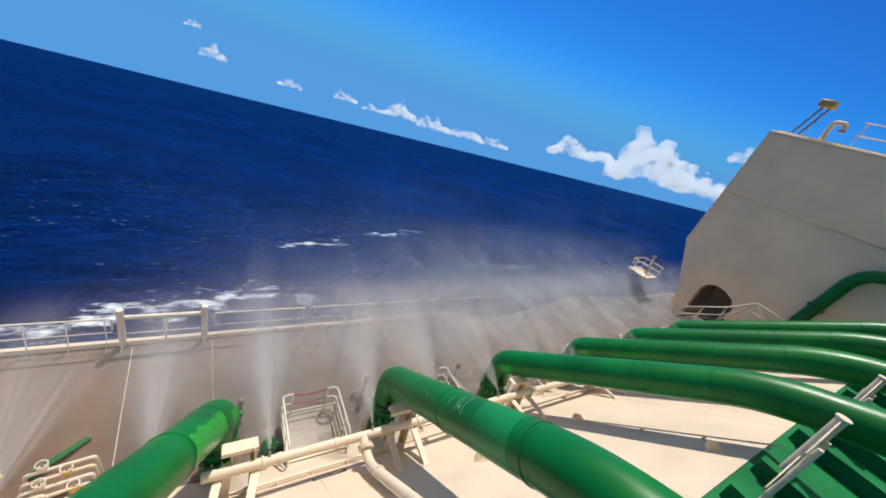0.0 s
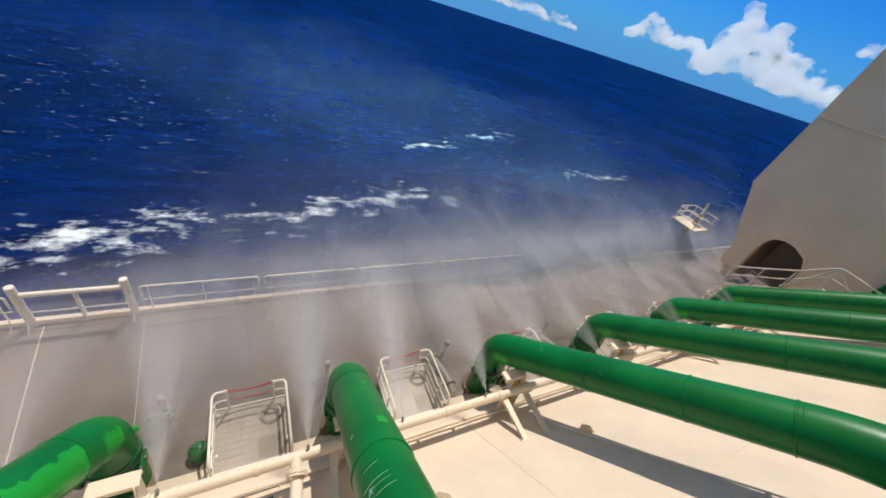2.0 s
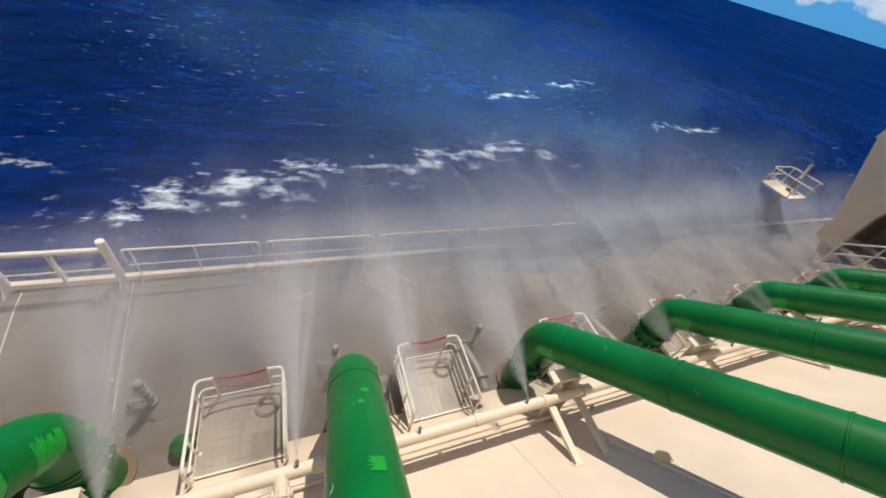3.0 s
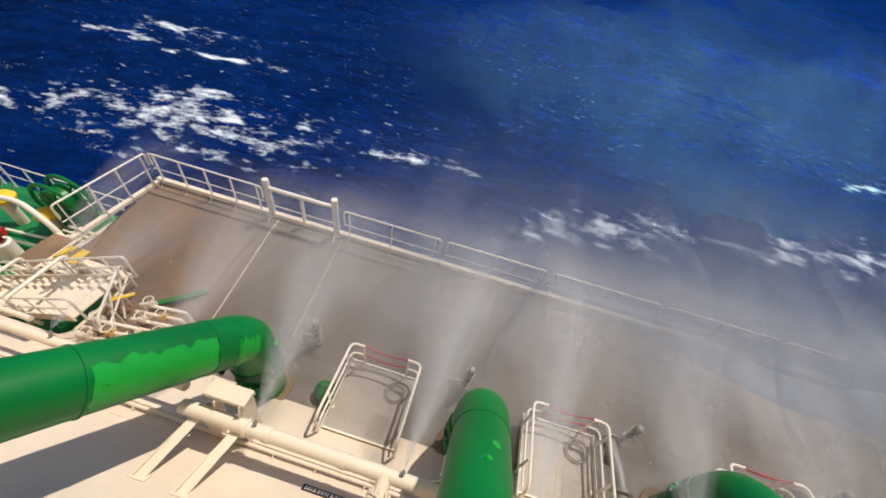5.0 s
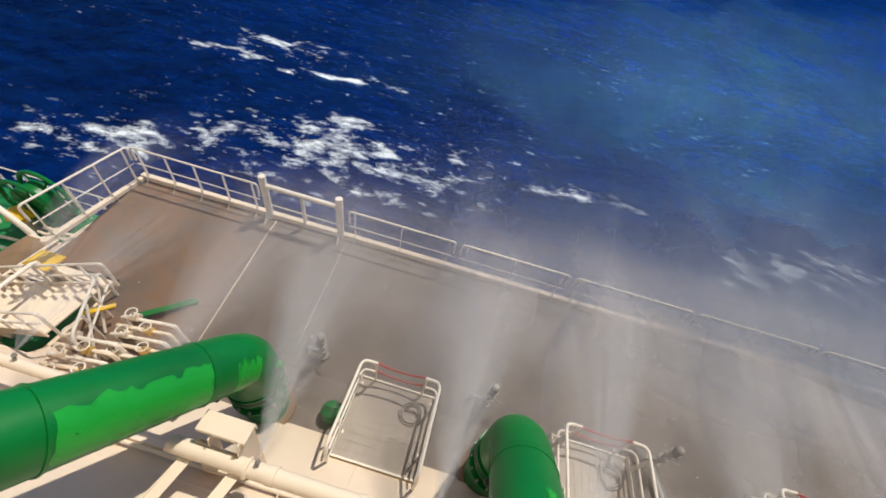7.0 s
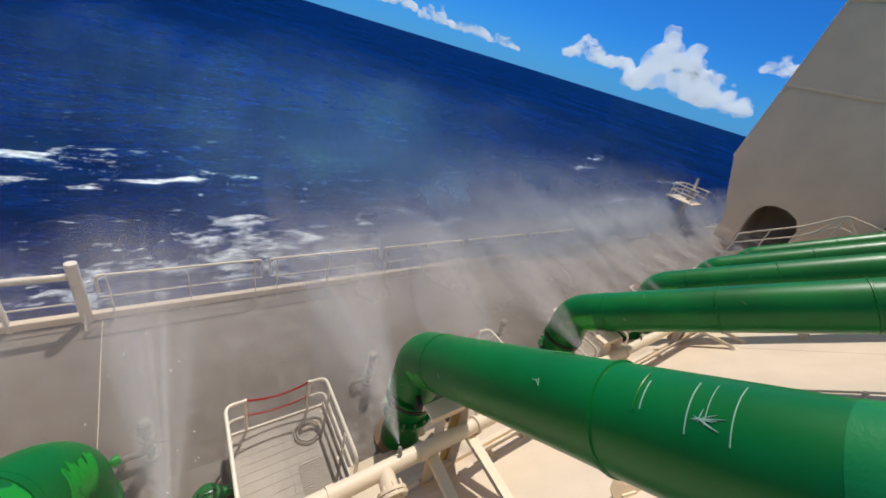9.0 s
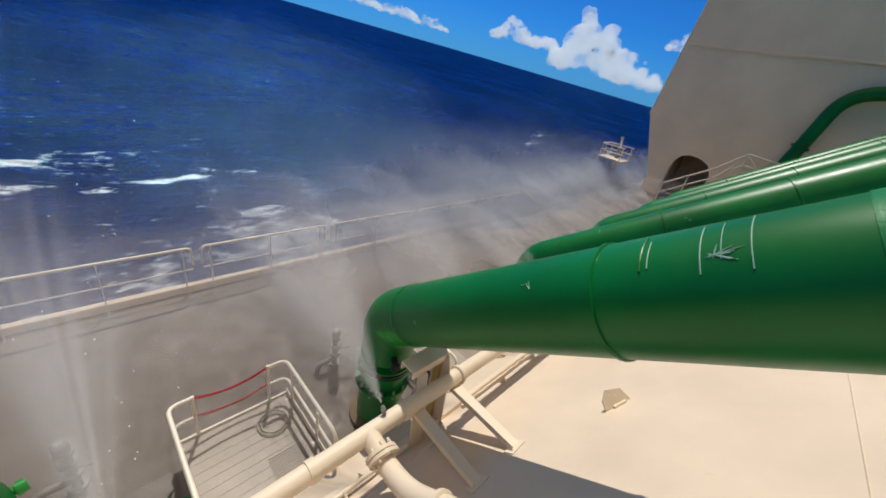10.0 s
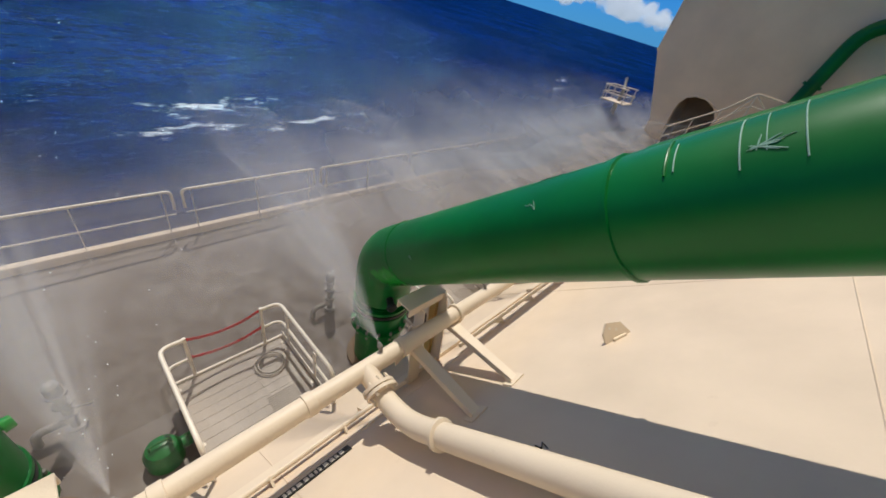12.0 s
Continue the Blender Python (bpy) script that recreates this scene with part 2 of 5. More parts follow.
def mist_material(name, density, streak, soft_ends=True, lo=0.35, hi=0.75, col=(0.59, 0.625, 0.67, 1), fade=1.0):
    """Fine water drops in air: a thin white scatter, broken up by torn noise; UV x runs downstream, y across."""
    m, nt, out = nodes(name)
    uv = nt.nodes.new("ShaderNodeUVMap").outputs[0]
    g = nt.nodes.new("ShaderNodeTexCoord").outputs["Object"]
    sep = nt.nodes.new("ShaderNodeSeparateXYZ")
    nt.links.new(uv, sep.inputs[0])
    u, v = sep.outputs[0], sep.outputs[1]
    n1 = ramp(nt, noise_node(nt, uv, 6.0, 3, 0.5, streak), lo, hi)
    n2 = ramp(nt, noise_node(nt, g, 0.5, 4, 0.55), 0.25, 0.75)
    a = mathn(nt, "MULTIPLY", n1, mathn(nt, "ADD", mathn(nt, "MULTIPLY", n2, 0.6), 0.4))
    # fade to nothing at the borders
    def edge(c):
        e = mathn(nt, "MULTIPLY", mathn(nt, "MULTIPLY", c, mathn(nt, "SUBTRACT", 1.0, c)), 4.0)
        return mathn(nt, "POWER", e, fade)
    a = mathn(nt, "MULTIPLY", a, edge(v))
    if soft_ends:
        a = mathn(nt, "MULTIPLY", a, edge(u))
    else:
        a = mathn(nt, "MULTIPLY", a, mathn(nt, "POWER", mathn(nt, "SUBTRACT", 1.0, u), 2.1))
    a = mathn(nt, "MINIMUM", mathn(nt, "MULTIPLY", a, density), 1.0)
    tr = nt.nodes.new("ShaderNodeBsdfTransparent")
    df = nt.nodes.new("ShaderNodeBsdfDiffuse")
    df.inputs[0].default_value = col
    tl = nt.nodes.new("ShaderNodeBsdfTranslucent")
    tl.inputs[0].default_value = col
    half = nt.nodes.new("ShaderNodeMixShader")
    half.inputs[0].default_value = 0.5
    nt.links.new(df.outputs[0], half.inputs[1])
    nt.links.new(tl.outputs[0], half.inputs[2])
    mx = nt.nodes.new("ShaderNodeMixShader")
    nt.links.new(a, mx.inputs[0])
    nt.links.new(tr.outputs[0], mx.inputs[1])
    nt.links.new(half.outputs[0], mx.inputs[2])
    nt.links.new(mx.outputs[0], out.inputs[0])
    return m


JET = mist_material("spray_jet_water", 0.8, (0.02, 1.3, 1.0), False, 0.22, 0.85, (0.84, 0.84, 0.86, 1), 1.5)
MIST = mist_material("drifting_mist", 1.4, (0.7, 0.1, 1.0), True, 0.0, 0.75, (0.52, 0.56, 0.63, 1), 1.6)
HAZE = mist_material("thin_blown_mist", 0.5, (1.0, 0.3, 1.0), True, 0.1, 0.8, (0.32, 0.48, 0.76, 1), 1.9)
DECK_MIST = mist_material("low_deck_mist", 1.05, (3.6, 0.1, 1.0), True, 0.1, 0.85, (0.68, 0.625, 0.59, 1))
VEIL = mist_material("hanging_mist_veil", 0.46, (0.4, 0.3, 1.0), True, 0.1, 0.8, (0.6, 0.62, 0.67, 1), 1.7)


def cloud_material():
    """Far cumulus, part of the sky's backdrop: thin sunlit puffs with torn edges and a soft glow of scattered light."""
    m, nt, out = nodes("white_cloud")
    tc = nt.nodes.new("ShaderNodeTexCoord").outputs["Object"]
    d = nt.nodes.new("ShaderNodeBsdfDiffuse")
    d.inputs[0].default_value = (0.42, 0.43, 0.45, 1)
    # added emission stands in for sunlight scattered through the puffs
    e = nt.nodes.new("ShaderNodeEmission")
    e.inputs[0].default_value = (0.74, 0.86, 1.0, 1)
    e.inputs[1].default_value = 0.56
    add = nt.nodes.new("ShaderNodeAddShader")
    nt.links.new(d.outputs[0], add.inputs[0])
    nt.links.new(e.outputs[0], add.inputs[1])
    tr = nt.nodes.new("ShaderNodeBsdfTransparent")
    b = nt.nodes.new("ShaderNodeMixShader")
    torn = ramp(nt, noise_node(nt, tc, 0.011, 3, 0.5), 0.36, 0.66, (0.0, 0.0, 0.0, 1), (0.3, 0.3, 0.3, 1))
    nt.links.new(torn, b.inputs[0])
    nt.links.new(tr.outputs[0], b.inputs[1])
    nt.links.new(add.outputs[0], b.inputs[2])
    nt.links.new(b.outputs[0], out.inputs[0])
    return m


CLOUD = cloud_material()


# ---------------------------------------------------------------- mesh tools
def part(name, bm, material, parent=None, label="", smooth=True):
    me = bpy.data.meshes.new(name)
    bmesh.ops.recalc_face_normals(bm, faces=bm.faces)
    bm.to_mesh(me)
    bm.free()
    me.materials.append(material)
    if smooth:
        for p in me.polygons:
            p.use_smooth = True
        me.set_sharp_from_angle(angle=radians(38))
    ob = new(name, me)
    if parent is not None:
        ob.parent = parent
    if label:
        ob["label"] = label
    return ob


def empty(name, m, label, category, group="", kind=""):
    e = new(name)
    e.matrix_basis = m
    return tagged(e, label, category, group, kind)


def tube(bm, pts, r, seg=10, caps=True):
    """A round bar along a polyline, with one radius or a radius a point."""
    pts = [Vector(p) for p in pts]
    rs = r if isinstance(r, (list, tuple)) else [r] * len(pts)
    rings = []
    nrm = None
    for i, p in enumerate(pts):
        a = (p - pts[i - 1]).normalized() if i else (pts[1] - p).normalized()
        b = (pts[i + 1] - p).normalized() if i + 1 < len(pts) else a
        t = (a + b).normalized()
        if nrm is None:
            nrm = t.orthogonal().normalized()
        nrm = (nrm - t * nrm.dot(t)).normalized()
        bi = t.cross(nrm)
        k = rs[i] / max(0.5, t.dot(a))
        rings.append([bm.verts.new(p + (nrm * math.cos(2 * math.pi * j / seg) + bi * math.sin(2 * math.pi * j / seg)) * k) for j in range(seg)])
    for A, B in zip(rings, rings[1:]):
        for j in range(seg):
            bm.faces.new((A[j], A[(j + 1) % seg], B[(j + 1) % seg], B[j]))
    if caps:
        bm.faces.new(rings[0][::-1])
        bm.faces.new(rings[-1])
    return bm


def rounded(pts, rad, n=5):
    """A polyline with its inner corners rounded to that radius."""
    pts = [Vector(p) for p in pts]
    out = [pts[0]]
    for a, b, c in zip(pts, pts[1:], pts[2:]):
        u, w = (a - b), (c - b)
        k = min(rad, u.length * 0.49, w.length * 0.49)
        s, e = b + u.normalized() * k, b + w.normalized() * k
        for i in range(n + 1):
            t = i / n
            out.append(s * (1 - t) ** 2 + b * 2 * t * (1 - t) + e * t * t)
    out.append(pts[-1])
    return out


def box(bm, lo, hi, bevel=0.0, m=None):
    n0 = len(bm.verts)
    v = [Vector((x, y, z)) for x in (lo[0], hi[0]) for y in (lo[1], hi[1]) for z in (lo[2], hi[2])]
    vs = [bm.verts.new(m @ p if m else p) for p in v]
    fs = [bm.faces.new([vs[i] for i in f]) for f in ((0, 1, 3, 2), (4, 6, 7, 5), (0, 4, 5, 1), (2, 3, 7, 6), (0, 2, 6, 4), (1, 5, 7, 3))]
    if bevel:
        es = {e for f in fs for e in f.edges}
        bmesh.ops.bevel(bm, geom=list(es), offset=bevel, segments=1, affect="EDGES")
    return bm


def prism(bm, pts, d):
    """A flat polygon pts given thickness by the vector d."""
    a = [bm.verts.new(Vector(p)) for p in pts]
    b = [bm.verts.new(Vector(p) + Vector(d)) for p in pts]
    bm.faces.new(a)
    bm.faces.new(b[::-1])
    n = len(pts)
    for i in range(n):
        bm.faces.new((a[i], b[i], b[(i + 1) % n], a[(i + 1) % n]))
    return bm


def B():
    return bmesh.new()


def beam(bm, a, b, w, h, up=(0, 0, 1)):
    """A square bar from a to b, w wide and h high."""
    a, b = Vector(a), Vector(b)
    t = (b - a).normalized()
    s = t.cross(Vector(up)).normalized()
    u = s.cross(t)
    q = [s * (w / 2) + u * (h / 2), s * (-w / 2) + u * (h / 2), s * (-w / 2) - u * (h / 2), s * (w / 2) - u * (h / 2)]
    return prism(bm, [a + x for x in q], b - a)


def grid_sheet(bm, nu, nv, fn):
    """A sheet of nu by nv cells with UVs; fn(u, v) gives the place."""
    uvl = bm.loops.layers.uv.verify()
    vs = [[bm.verts.new(fn(i / nu, j / nv)) for j in range(nv + 1)] for i in range(nu + 1)]
    for i in range(nu):
        for j in range(nv):
            f = bm.faces.new((vs[i][j], vs[i + 1][j], vs[i + 1][j + 1], vs[i][j + 1]))
            for l, (a, b) in zip(f.loops, ((i, j), (i + 1, j), (i + 1, j + 1), (i, j + 1))):
                l[uvl].uv = (a / nu, b / nv)
    return bm


# ---------------------------------------------------------------- plan
DECK_Z = -0.30          # side deck at its outer edge
WELL_Z = -0.85          # side deck at the foot of the trunk
RAIL_Y = 5.06           # outer rail
FWD_X = -8.85           # forward end of the side deck
HEAD_X = -7.3           # head of the forward stairs
SLOPE = 0.885           # rise of the trunk's sloping side, inboard
TOP_Y, TOP_Z = -4.45, 3.94
LOW_Z = -3.1            # forward deck, one level down
SEA_Z = -16.0


def deck_z(y):
    return WELL_Z + (DECK_Z - WELL_Z) * min(1, max(0, (y - 1.9) / 2.7))


def slope_z(y):
    return -SLOPE * y


# ---------------------------------------------------------------- structure
def structure():
    bm = B()
    prism(bm, [(FWD_X, RAIL_Y + 0.12, DECK_Z), (FWD_X, 4.6, DECK_Z), (FWD_X, 2.5, deck_z(2.5)), (FWD_X, 2.5, WELL_Z - 0.5), (FWD_X, RAIL_Y + 0.12, WELL_Z - 0.5)], (70, 0, 0))
    prism(bm, [(HEAD_X, 2.499, deck_z(2.5)), (HEAD_X, 1.9, WELL_Z), (HEAD_X, 0.6, WELL_Z), (HEAD_X, 0.6, WELL_Z - 0.5), (HEAD_X, 2.499, WELL_Z - 0.5)], (61.15 + 7.3, 0, 0))
    deck = tagged(part("floor", bm, DECK, smooth=False), "wet grey-brown coated side deck under the water spray", "deck", kind="structure")
    # raised edge bar along the outer and forward side
    bm = B()
    box(bm, (FWD_X, RAIL_Y - 0.03, DECK_Z), (60, RAIL_Y + 0.1, DECK_Z + 0.15), 0.01)
    box(bm, (FWD_X - 0.02, 2.55, DECK_Z), (FWD_X + 0.1, RAIL_Y - 0.035, DECK_Z + 0.1), 0.01)
    tagged(part("trim", bm, CREAM, smooth=False), "cream painted steel edge bar round the side deck", "edge bar", kind="structure")
    # ship's side below the deck
    bm = B()
    box(bm, (-80, RAIL_Y + 0.0, SEA_Z - 6), (120, RAIL_Y + 0.08, LOW_Z - 0.06))
    box(bm, (FWD_X, RAIL_Y + 0.0, LOW_Z - 0.05), (120, RAIL_Y + 0.08, WELL_Z - 0.51))
    tagged(part("wall_hull", bm, RUST, smooth=False), "dark steel side of the ship's hull", "hull", kind="structure")
    # sloping side of the trunk, with its thickness
    bm = B()
    y0 = 0.955
    prism(bm, [(HEAD_X, y0, slope_z(y0)), (HEAD_X, TOP_Y, slope_z(TOP_Y)), (HEAD_X, TOP_Y, slope_z(TOP_Y) - 0.2), (HEAD_X, y0, slope_z(y0) - 0.2)], (60, 0, 0))
    y0 = 0.7
    prism(bm, [(-60, y0, slope_z(y0)), (-60, TOP_Y, slope_z(TOP_Y)), (-60, TOP_Y, slope_z(TOP_Y) - 0.2), (-60, y0, slope_z(y0) - 0.2)], (52.7, 0, 0))
    tagged(part("wall_trunk_slope", bm, CREAM_PLATE, smooth=False), "cream painted sloping steel side of the cargo trunk", "sloping plate", kind="structure")
    # weld seams on the slope
    bm = B()
    for x in (-6.0, -1.2, 3.6, 8.4, 13.2, 18.0):
        tube(bm, [(x, 0.9, slope_z(0.9)), (x, TOP_Y, slope_z(TOP_Y))], 0.008, 5)
    for y in (-0.33, -3.1):
        tube(bm, [(-29, y, slope_z(y)), (50, y, slope_z(y))], 0.008, 5)
    tagged(part("trim_weld_seam", bm, CREAM_PLATE), "cream painted weld seams across the sloping plate", "weld seam", kind="structure")
    # kerb strip at the foot of the pipe supports
    bm = B()
    for a, b in ((-7.5, -0.35), (-0.2, 3.5), (3.65, 7.6), (7.75, 21.0)):
        prism(bm, [(a, 0.02, slope_z(0.02) + 0.002), (a, -0.08, slope_z(-0.08) + 0.002), (a, -0.055, slope_z(-0.08) + 0.05), (a, 0.045, slope_z(0.02) + 0.05)], (b - a, 0, 0))
    tagged(part("trim_kerb", bm, CREAM, smooth=False), "low cream kerb along the sloping plate", "kerb", kind="structure")
    # trunk deck on top
    bm = B()
    box(bm, (-30, -40, TOP_Z - 0.3), (52, TOP_Y + 0.02, TOP_Z - 0.02))
    tagged(part("floor_trunk", bm, GREEN_DECK, smooth=False), "green painted trunk deck above the sloping plate", "deck", kind="structure")
    # deck one level down, forward
    bm = B()
    box(bm, (-80, -40, LOW_Z - 0.4), (FWD_X - 0.3, RAIL_Y + 0.4, LOW_Z))
    box(bm, (FWD_X - 0.299, -2, LOW_Z - 0.4), (HEAD_X - 0.1, 2.29, LOW_Z))
    tagged(part("floor_forward", bm, GREEN_DECK, smooth=False), "green painted forward deck one level below", "deck", kind="structure")
    bm = B()
    box(bm, (FWD_X - 0.29, 2.45, LOW_Z - 0.3), (FWD_X - 0.03, RAIL_Y + 0.1, deck_z(2.5) - 0.01))
    box(bm, (FWD_X - 0.02, 2.3, LOW_Z - 0.3), (HEAD_X - 0.1, 2.44, deck_z(2.5) - 0.01))
    box(bm, (HEAD_X - 0.09, 0.3, LOW_Z - 0.3), (HEAD_X - 0.01, 2.44, WELL_Z - 0.01))
    box(bm, (-60, 0.56, LOW_Z - 0.3), (HEAD_X - 0.1, 0.66, -0.72))
    tagged(part("wall_forward", bm, CREAM, smooth=False), "cream steel bulkhead under the deck's forward end", "bulkhead", kind="structure")
    # yellow warning strip at the head of the steps
    bm = B()
    box(bm, (FWD_X - 0.35, 2.2, deck_z(2.5) + 0.003), (FWD_X + 0.2, 2.62, deck_z(2.5) + 0.05))
    tagged(part("trim_step_edge", bm, YELLOW, smooth=False), "yellow painted warning strip at the head of the steps", "warning strip", kind="structure")
    # joint line across the side deck
    bm = B()
    tube(bm, [(-5.15, RAIL_Y - 0.1, DECK_Z + 0.004), (-5.13, 4.6, DECK_Z + 0.004), (-5.05, 1.9, WELL_Z + 0.004), (-5.0, 1.1, WELL_Z + 0.004)], 0.012, 6)
    tube(bm, [(-3.3, RAIL_Y - 0.1, DECK_Z + 0.003), (-3.28, 4.6, DECK_Z + 0.003), (-3.2, 2.2, deck_z(2.2) + 0.003)], 0.006, 6)
    tagged(part("trim_deck_seam", bm, CREAM), "pale seam strips across the wet side deck", "seam", kind="structure")


structure()


def end_wall():
    """The deckhouse front: an outline that flares out to the side, with an arched passage through it."""
    x0, x1 = 22.0, 22.5
    arch = [(2.95, DECK_Z), (2.95, 1.9), (2.88, 2.3), (2.65, 2.65), (2.25, 2.82), (1.75, 2.8), (1.2, 2.55), (0.9, 2.05), (0.9, DECK_Z)]
    bm = B()
    # strips either side of and above the passage, butted end to end
    left = [(3.85, DECK_Z), (3.85, 1.2), (5.1, 4.35), (2.95, 4.35), (2.95, DECK_Z)]
    top = [(5.1, 4.35), (4.6, 11.4), (-26, 11.7), (-26, 4.35)]
    right = [(0.9, WELL_Z), (0.9, 4.35), (-26, 4.35), (-26, WELL_Z)]
    for poly in (left, top, right):
        prism(bm, [(x0, y, z) for y, z in poly], (x1 - x0, 0, 0))
    crown = [(2.95, 4.35)] + [(y, z) for y, z in arch[1:-1]] + [(0.9, 4.35)]
    prism(bm, [(x0, y, z) for y, z in crown], (x1 - x0, 0, 0))
    w = tagged(part("wall_deckhouse", bm, WALL, smooth=False), "shaded cream front of the deckhouse with an arched passage", "wall", kind="structure")
    bm = B()
    box(bm, (x1 + 2.2, 0.0, DECK_Z), (x1 + 2.3, 4.0, 4.3))
    box(bm, (x1, 0.7, DECK_Z), (x1 + 2.19, 0.89, 4.3))
    box(bm, (x1, 2.96, DECK_Z), (x1 + 2.19, 3.1, 4.3))
    box(bm, (x1, 0.7, 4.31), (x1 + 2.3, 3.1, 4.4))
    tagged(part("wall_passage", bm, DARKIN, smooth=False), "dark brown inside of the arched passage", "wall", kind="structure")
    bm = B()
    tube(bm, [(x0 - 0.02, y, z) for y, z in arch], 0.05, 8)
    tagged(part("trim_arch", bm, WALL), "cream rounded bar round the arched passage", "trim", kind="structure")
    bm = B()
    tube(bm, [(x0 - 0.03, 4.8, 7.9), (x0 - 0.03, -26, 8.1)], 0.07, 8)
    tube(bm, [(x0 - 0.02, 4.6, 11.4), (x0 - 0.02, -26, 11.7)], 0.08, 8)
    tube(bm, [(x0 - 0.03, 5.1, 4.35), (x0 - 0.03, 4.6, 11.4)], 0.05, 8)
    tagged(part("trim_wall_bead", bm, WALL), "cream horizontal beads across the deckhouse front", "trim", kind="structure")
    # deckhouse roof
    bm = B()
    box(bm, (x0 + 0.51, -26, 11.4), (x0 + 14, 4.5, 11.6))
    box(bm, (x0 + 0.51, 4.4, 4.45), (x0 + 14, 4.5, 11.39))
    tagged(part("ceiling", bm, WALL, smooth=False), "cream flat roof and side of the deckhouse", "roof", kind="structure")


end_wall()

# ---------------------------------------------------------------- sea and clouds
def make_sea():
    bm = B()
    # fine swell near the ship, coarse to the horizon
    xs = sorted(set([-4200, -2500, -1400, -800, -450, -280] + [-200 + 2.0 * i for i in range(176)] + [160, 200, 280, 450, 800, 1400, 2500, 4200]))
    ys = sorted(set([-4200, -1500, -500, -150, -40, 0] + [4 + 1.6 * i for i in range(80)] + [140, 165, 200, 260, 350, 500, 800, 1400, 2500, 4200]))
    vs = []
    for x in xs:
        col = []
        for y in ys:
            k = 1.0 if (-210 < x < 160 and 0 < y < 135) else 0.0
            z = 0.0
            if k:
                z = 0.55 * noise.noise((x * 0.035, y * 0.06, 1.0)) + 0.35 * noise.noise((x * 0.11, y * 0.17, 4.0)) + 0.16 * noise.noise((x * 0.33, y * 0.4, 9.0))
                z *= min(1, (x + 210) / 30, (160 - x) / 30, (135 - y) / 30)
            col.append(bm.verts.new((x, y, z)))
        vs.append(col)
    for i in range(len(xs) - 1):
        for j in range(len(ys) - 1):
            bm.faces.new((vs[i][j], vs[i + 1][j], vs[i + 1][j + 1], vs[i][j + 1]))
    s = part("water", bm, SEA)
    s.matrix_basis = pose(0, 0, SEA_Z)
    return tagged(s, "deep blue open sea with swell, foam, whitecaps and painted sparkle", "sea", kind="structure")


sea = make_sea()


def ball():
    """Corner points and faces of a unit ball, shared by all cloud puffs."""
    bm = B()
    bmesh.ops.create_icosphere(bm, subdivisions=3, radius=1.0)
    vs = [v.co.copy() for v in bm.verts]
    fs = [[v.index for v in f.verts] for f in bm.faces]
    bm.free()
    return vs, fs


BALL_V, BALL_F = ball()


def make_cloud(az, el, width, height, dist, seed, group="clouds on the horizon"):
    """A cumulus bank: many small overlapping puffs over a flat base, joined into one mesh."""
    rnd = random.Random(seed)
    verts, faces = [], []
    n = int(60 + width * 22)
    W_, H_ = math.radians(width) * dist, math.radians(height) * dist
    for i in range(n):
        a = rnd.uniform(-1, 1)
        top = (1 - a * a) ** 0.6 * max(0.15, 0.6 + 0.75 * noise.noise((a * 2.8, seed * 3.1, 0)))
        h = rnd.uniform(0, 1) ** 0.8 * top
        r = H_ * rnd.uniform(0.04, 0.14) * (1.2 - 0.5 * h)
        c0 = Vector((a * W_ / 2, rnd.uniform(-0.12, 0.12) * W_, h * H_))
        k = len(verts)
        for q in BALL_V:
            d = 1 + noise.noise(q * 1.7 + c0 * 0.37) * 0.45 + noise.noise(q * 4.5 + c0) * 0.18
            verts.append(c0 + Vector((q.x * 1.3, q.y, q.z * 0.85)) * (r * d))
        faces += [[k + v for v in f] for f in BALL_F]
    data = bpy.data.meshes.new("cloud")
    data.from_pydata(verts, [], faces)
    data.materials.append(CLOUD)
    data.polygons.foreach_set("use_smooth", [True] * len(faces))
    me = new("cloud", data)
    a_ = radians(az)
    d = Vector((math.cos(a_), math.sin(a_), 0))
    place = Matrix.Translation(d * dist + Vector((0, 0, math.tan(radians(el)) * dist))) @ Matrix.Rotation(a_ - math.pi / 2, 4, "Z")
    tagged(me, "bright white cumulus cloud low over the horizon", "cloud", group)
    return me, place


# ---------------------------------------------------------------- rails
def rail_panel(x0, x1, y=RAIL_Y, base=DECK_Z, h=0.95, posts=3, along="x"):
    """A welded rail panel: top rail bent down at both ends, two lower rails, flat posts with a foot bracket."""
    L = x1 - x0
    root = empty("guard_rail", pose(x0, y, base, 0, 0, 0 if along == "x" else 90),
                 "cream painted steel guard rail panel at the deck edge", "guard rail", "guard rail panels")
    part("top_rail", tube(B(), rounded([(0.04, 0, h * 0.62), (0.04, 0, h), (L - 0.04, 0, h), (L - 0.04, 0, h * 0.62)], 0.09), 0.024, 10), WHITE, root)
    for z in (0.52,):
        part("lower_rail", tube(B(), [(0.04, 0, h * z), (L - 0.04, 0, h * z)], 0.014, 8), WHITE, root)
    for i in range(posts):
        x = 0.18 + (L - 0.36) * i / max(1, posts - 1)
        bm = B()
        beam(bm, (x, 0, 0.0), (x, 0, h - 0.01), 0.012, 0.055, (0, 1, 0))
        post = part("post", bm, WHITE, root, smooth=False)
        bm = B()
        prism(bm, [(x - 0.006, -0.02, 0.1), (x - 0.006, -0.16, -0.0), (x - 0.006, -0.12, -0.0), (x - 0.006, -0.02, 0.22)], (0.012, 0, 0))
        part("foot_bracket", bm, WHITE, post, smooth=False)
    return root


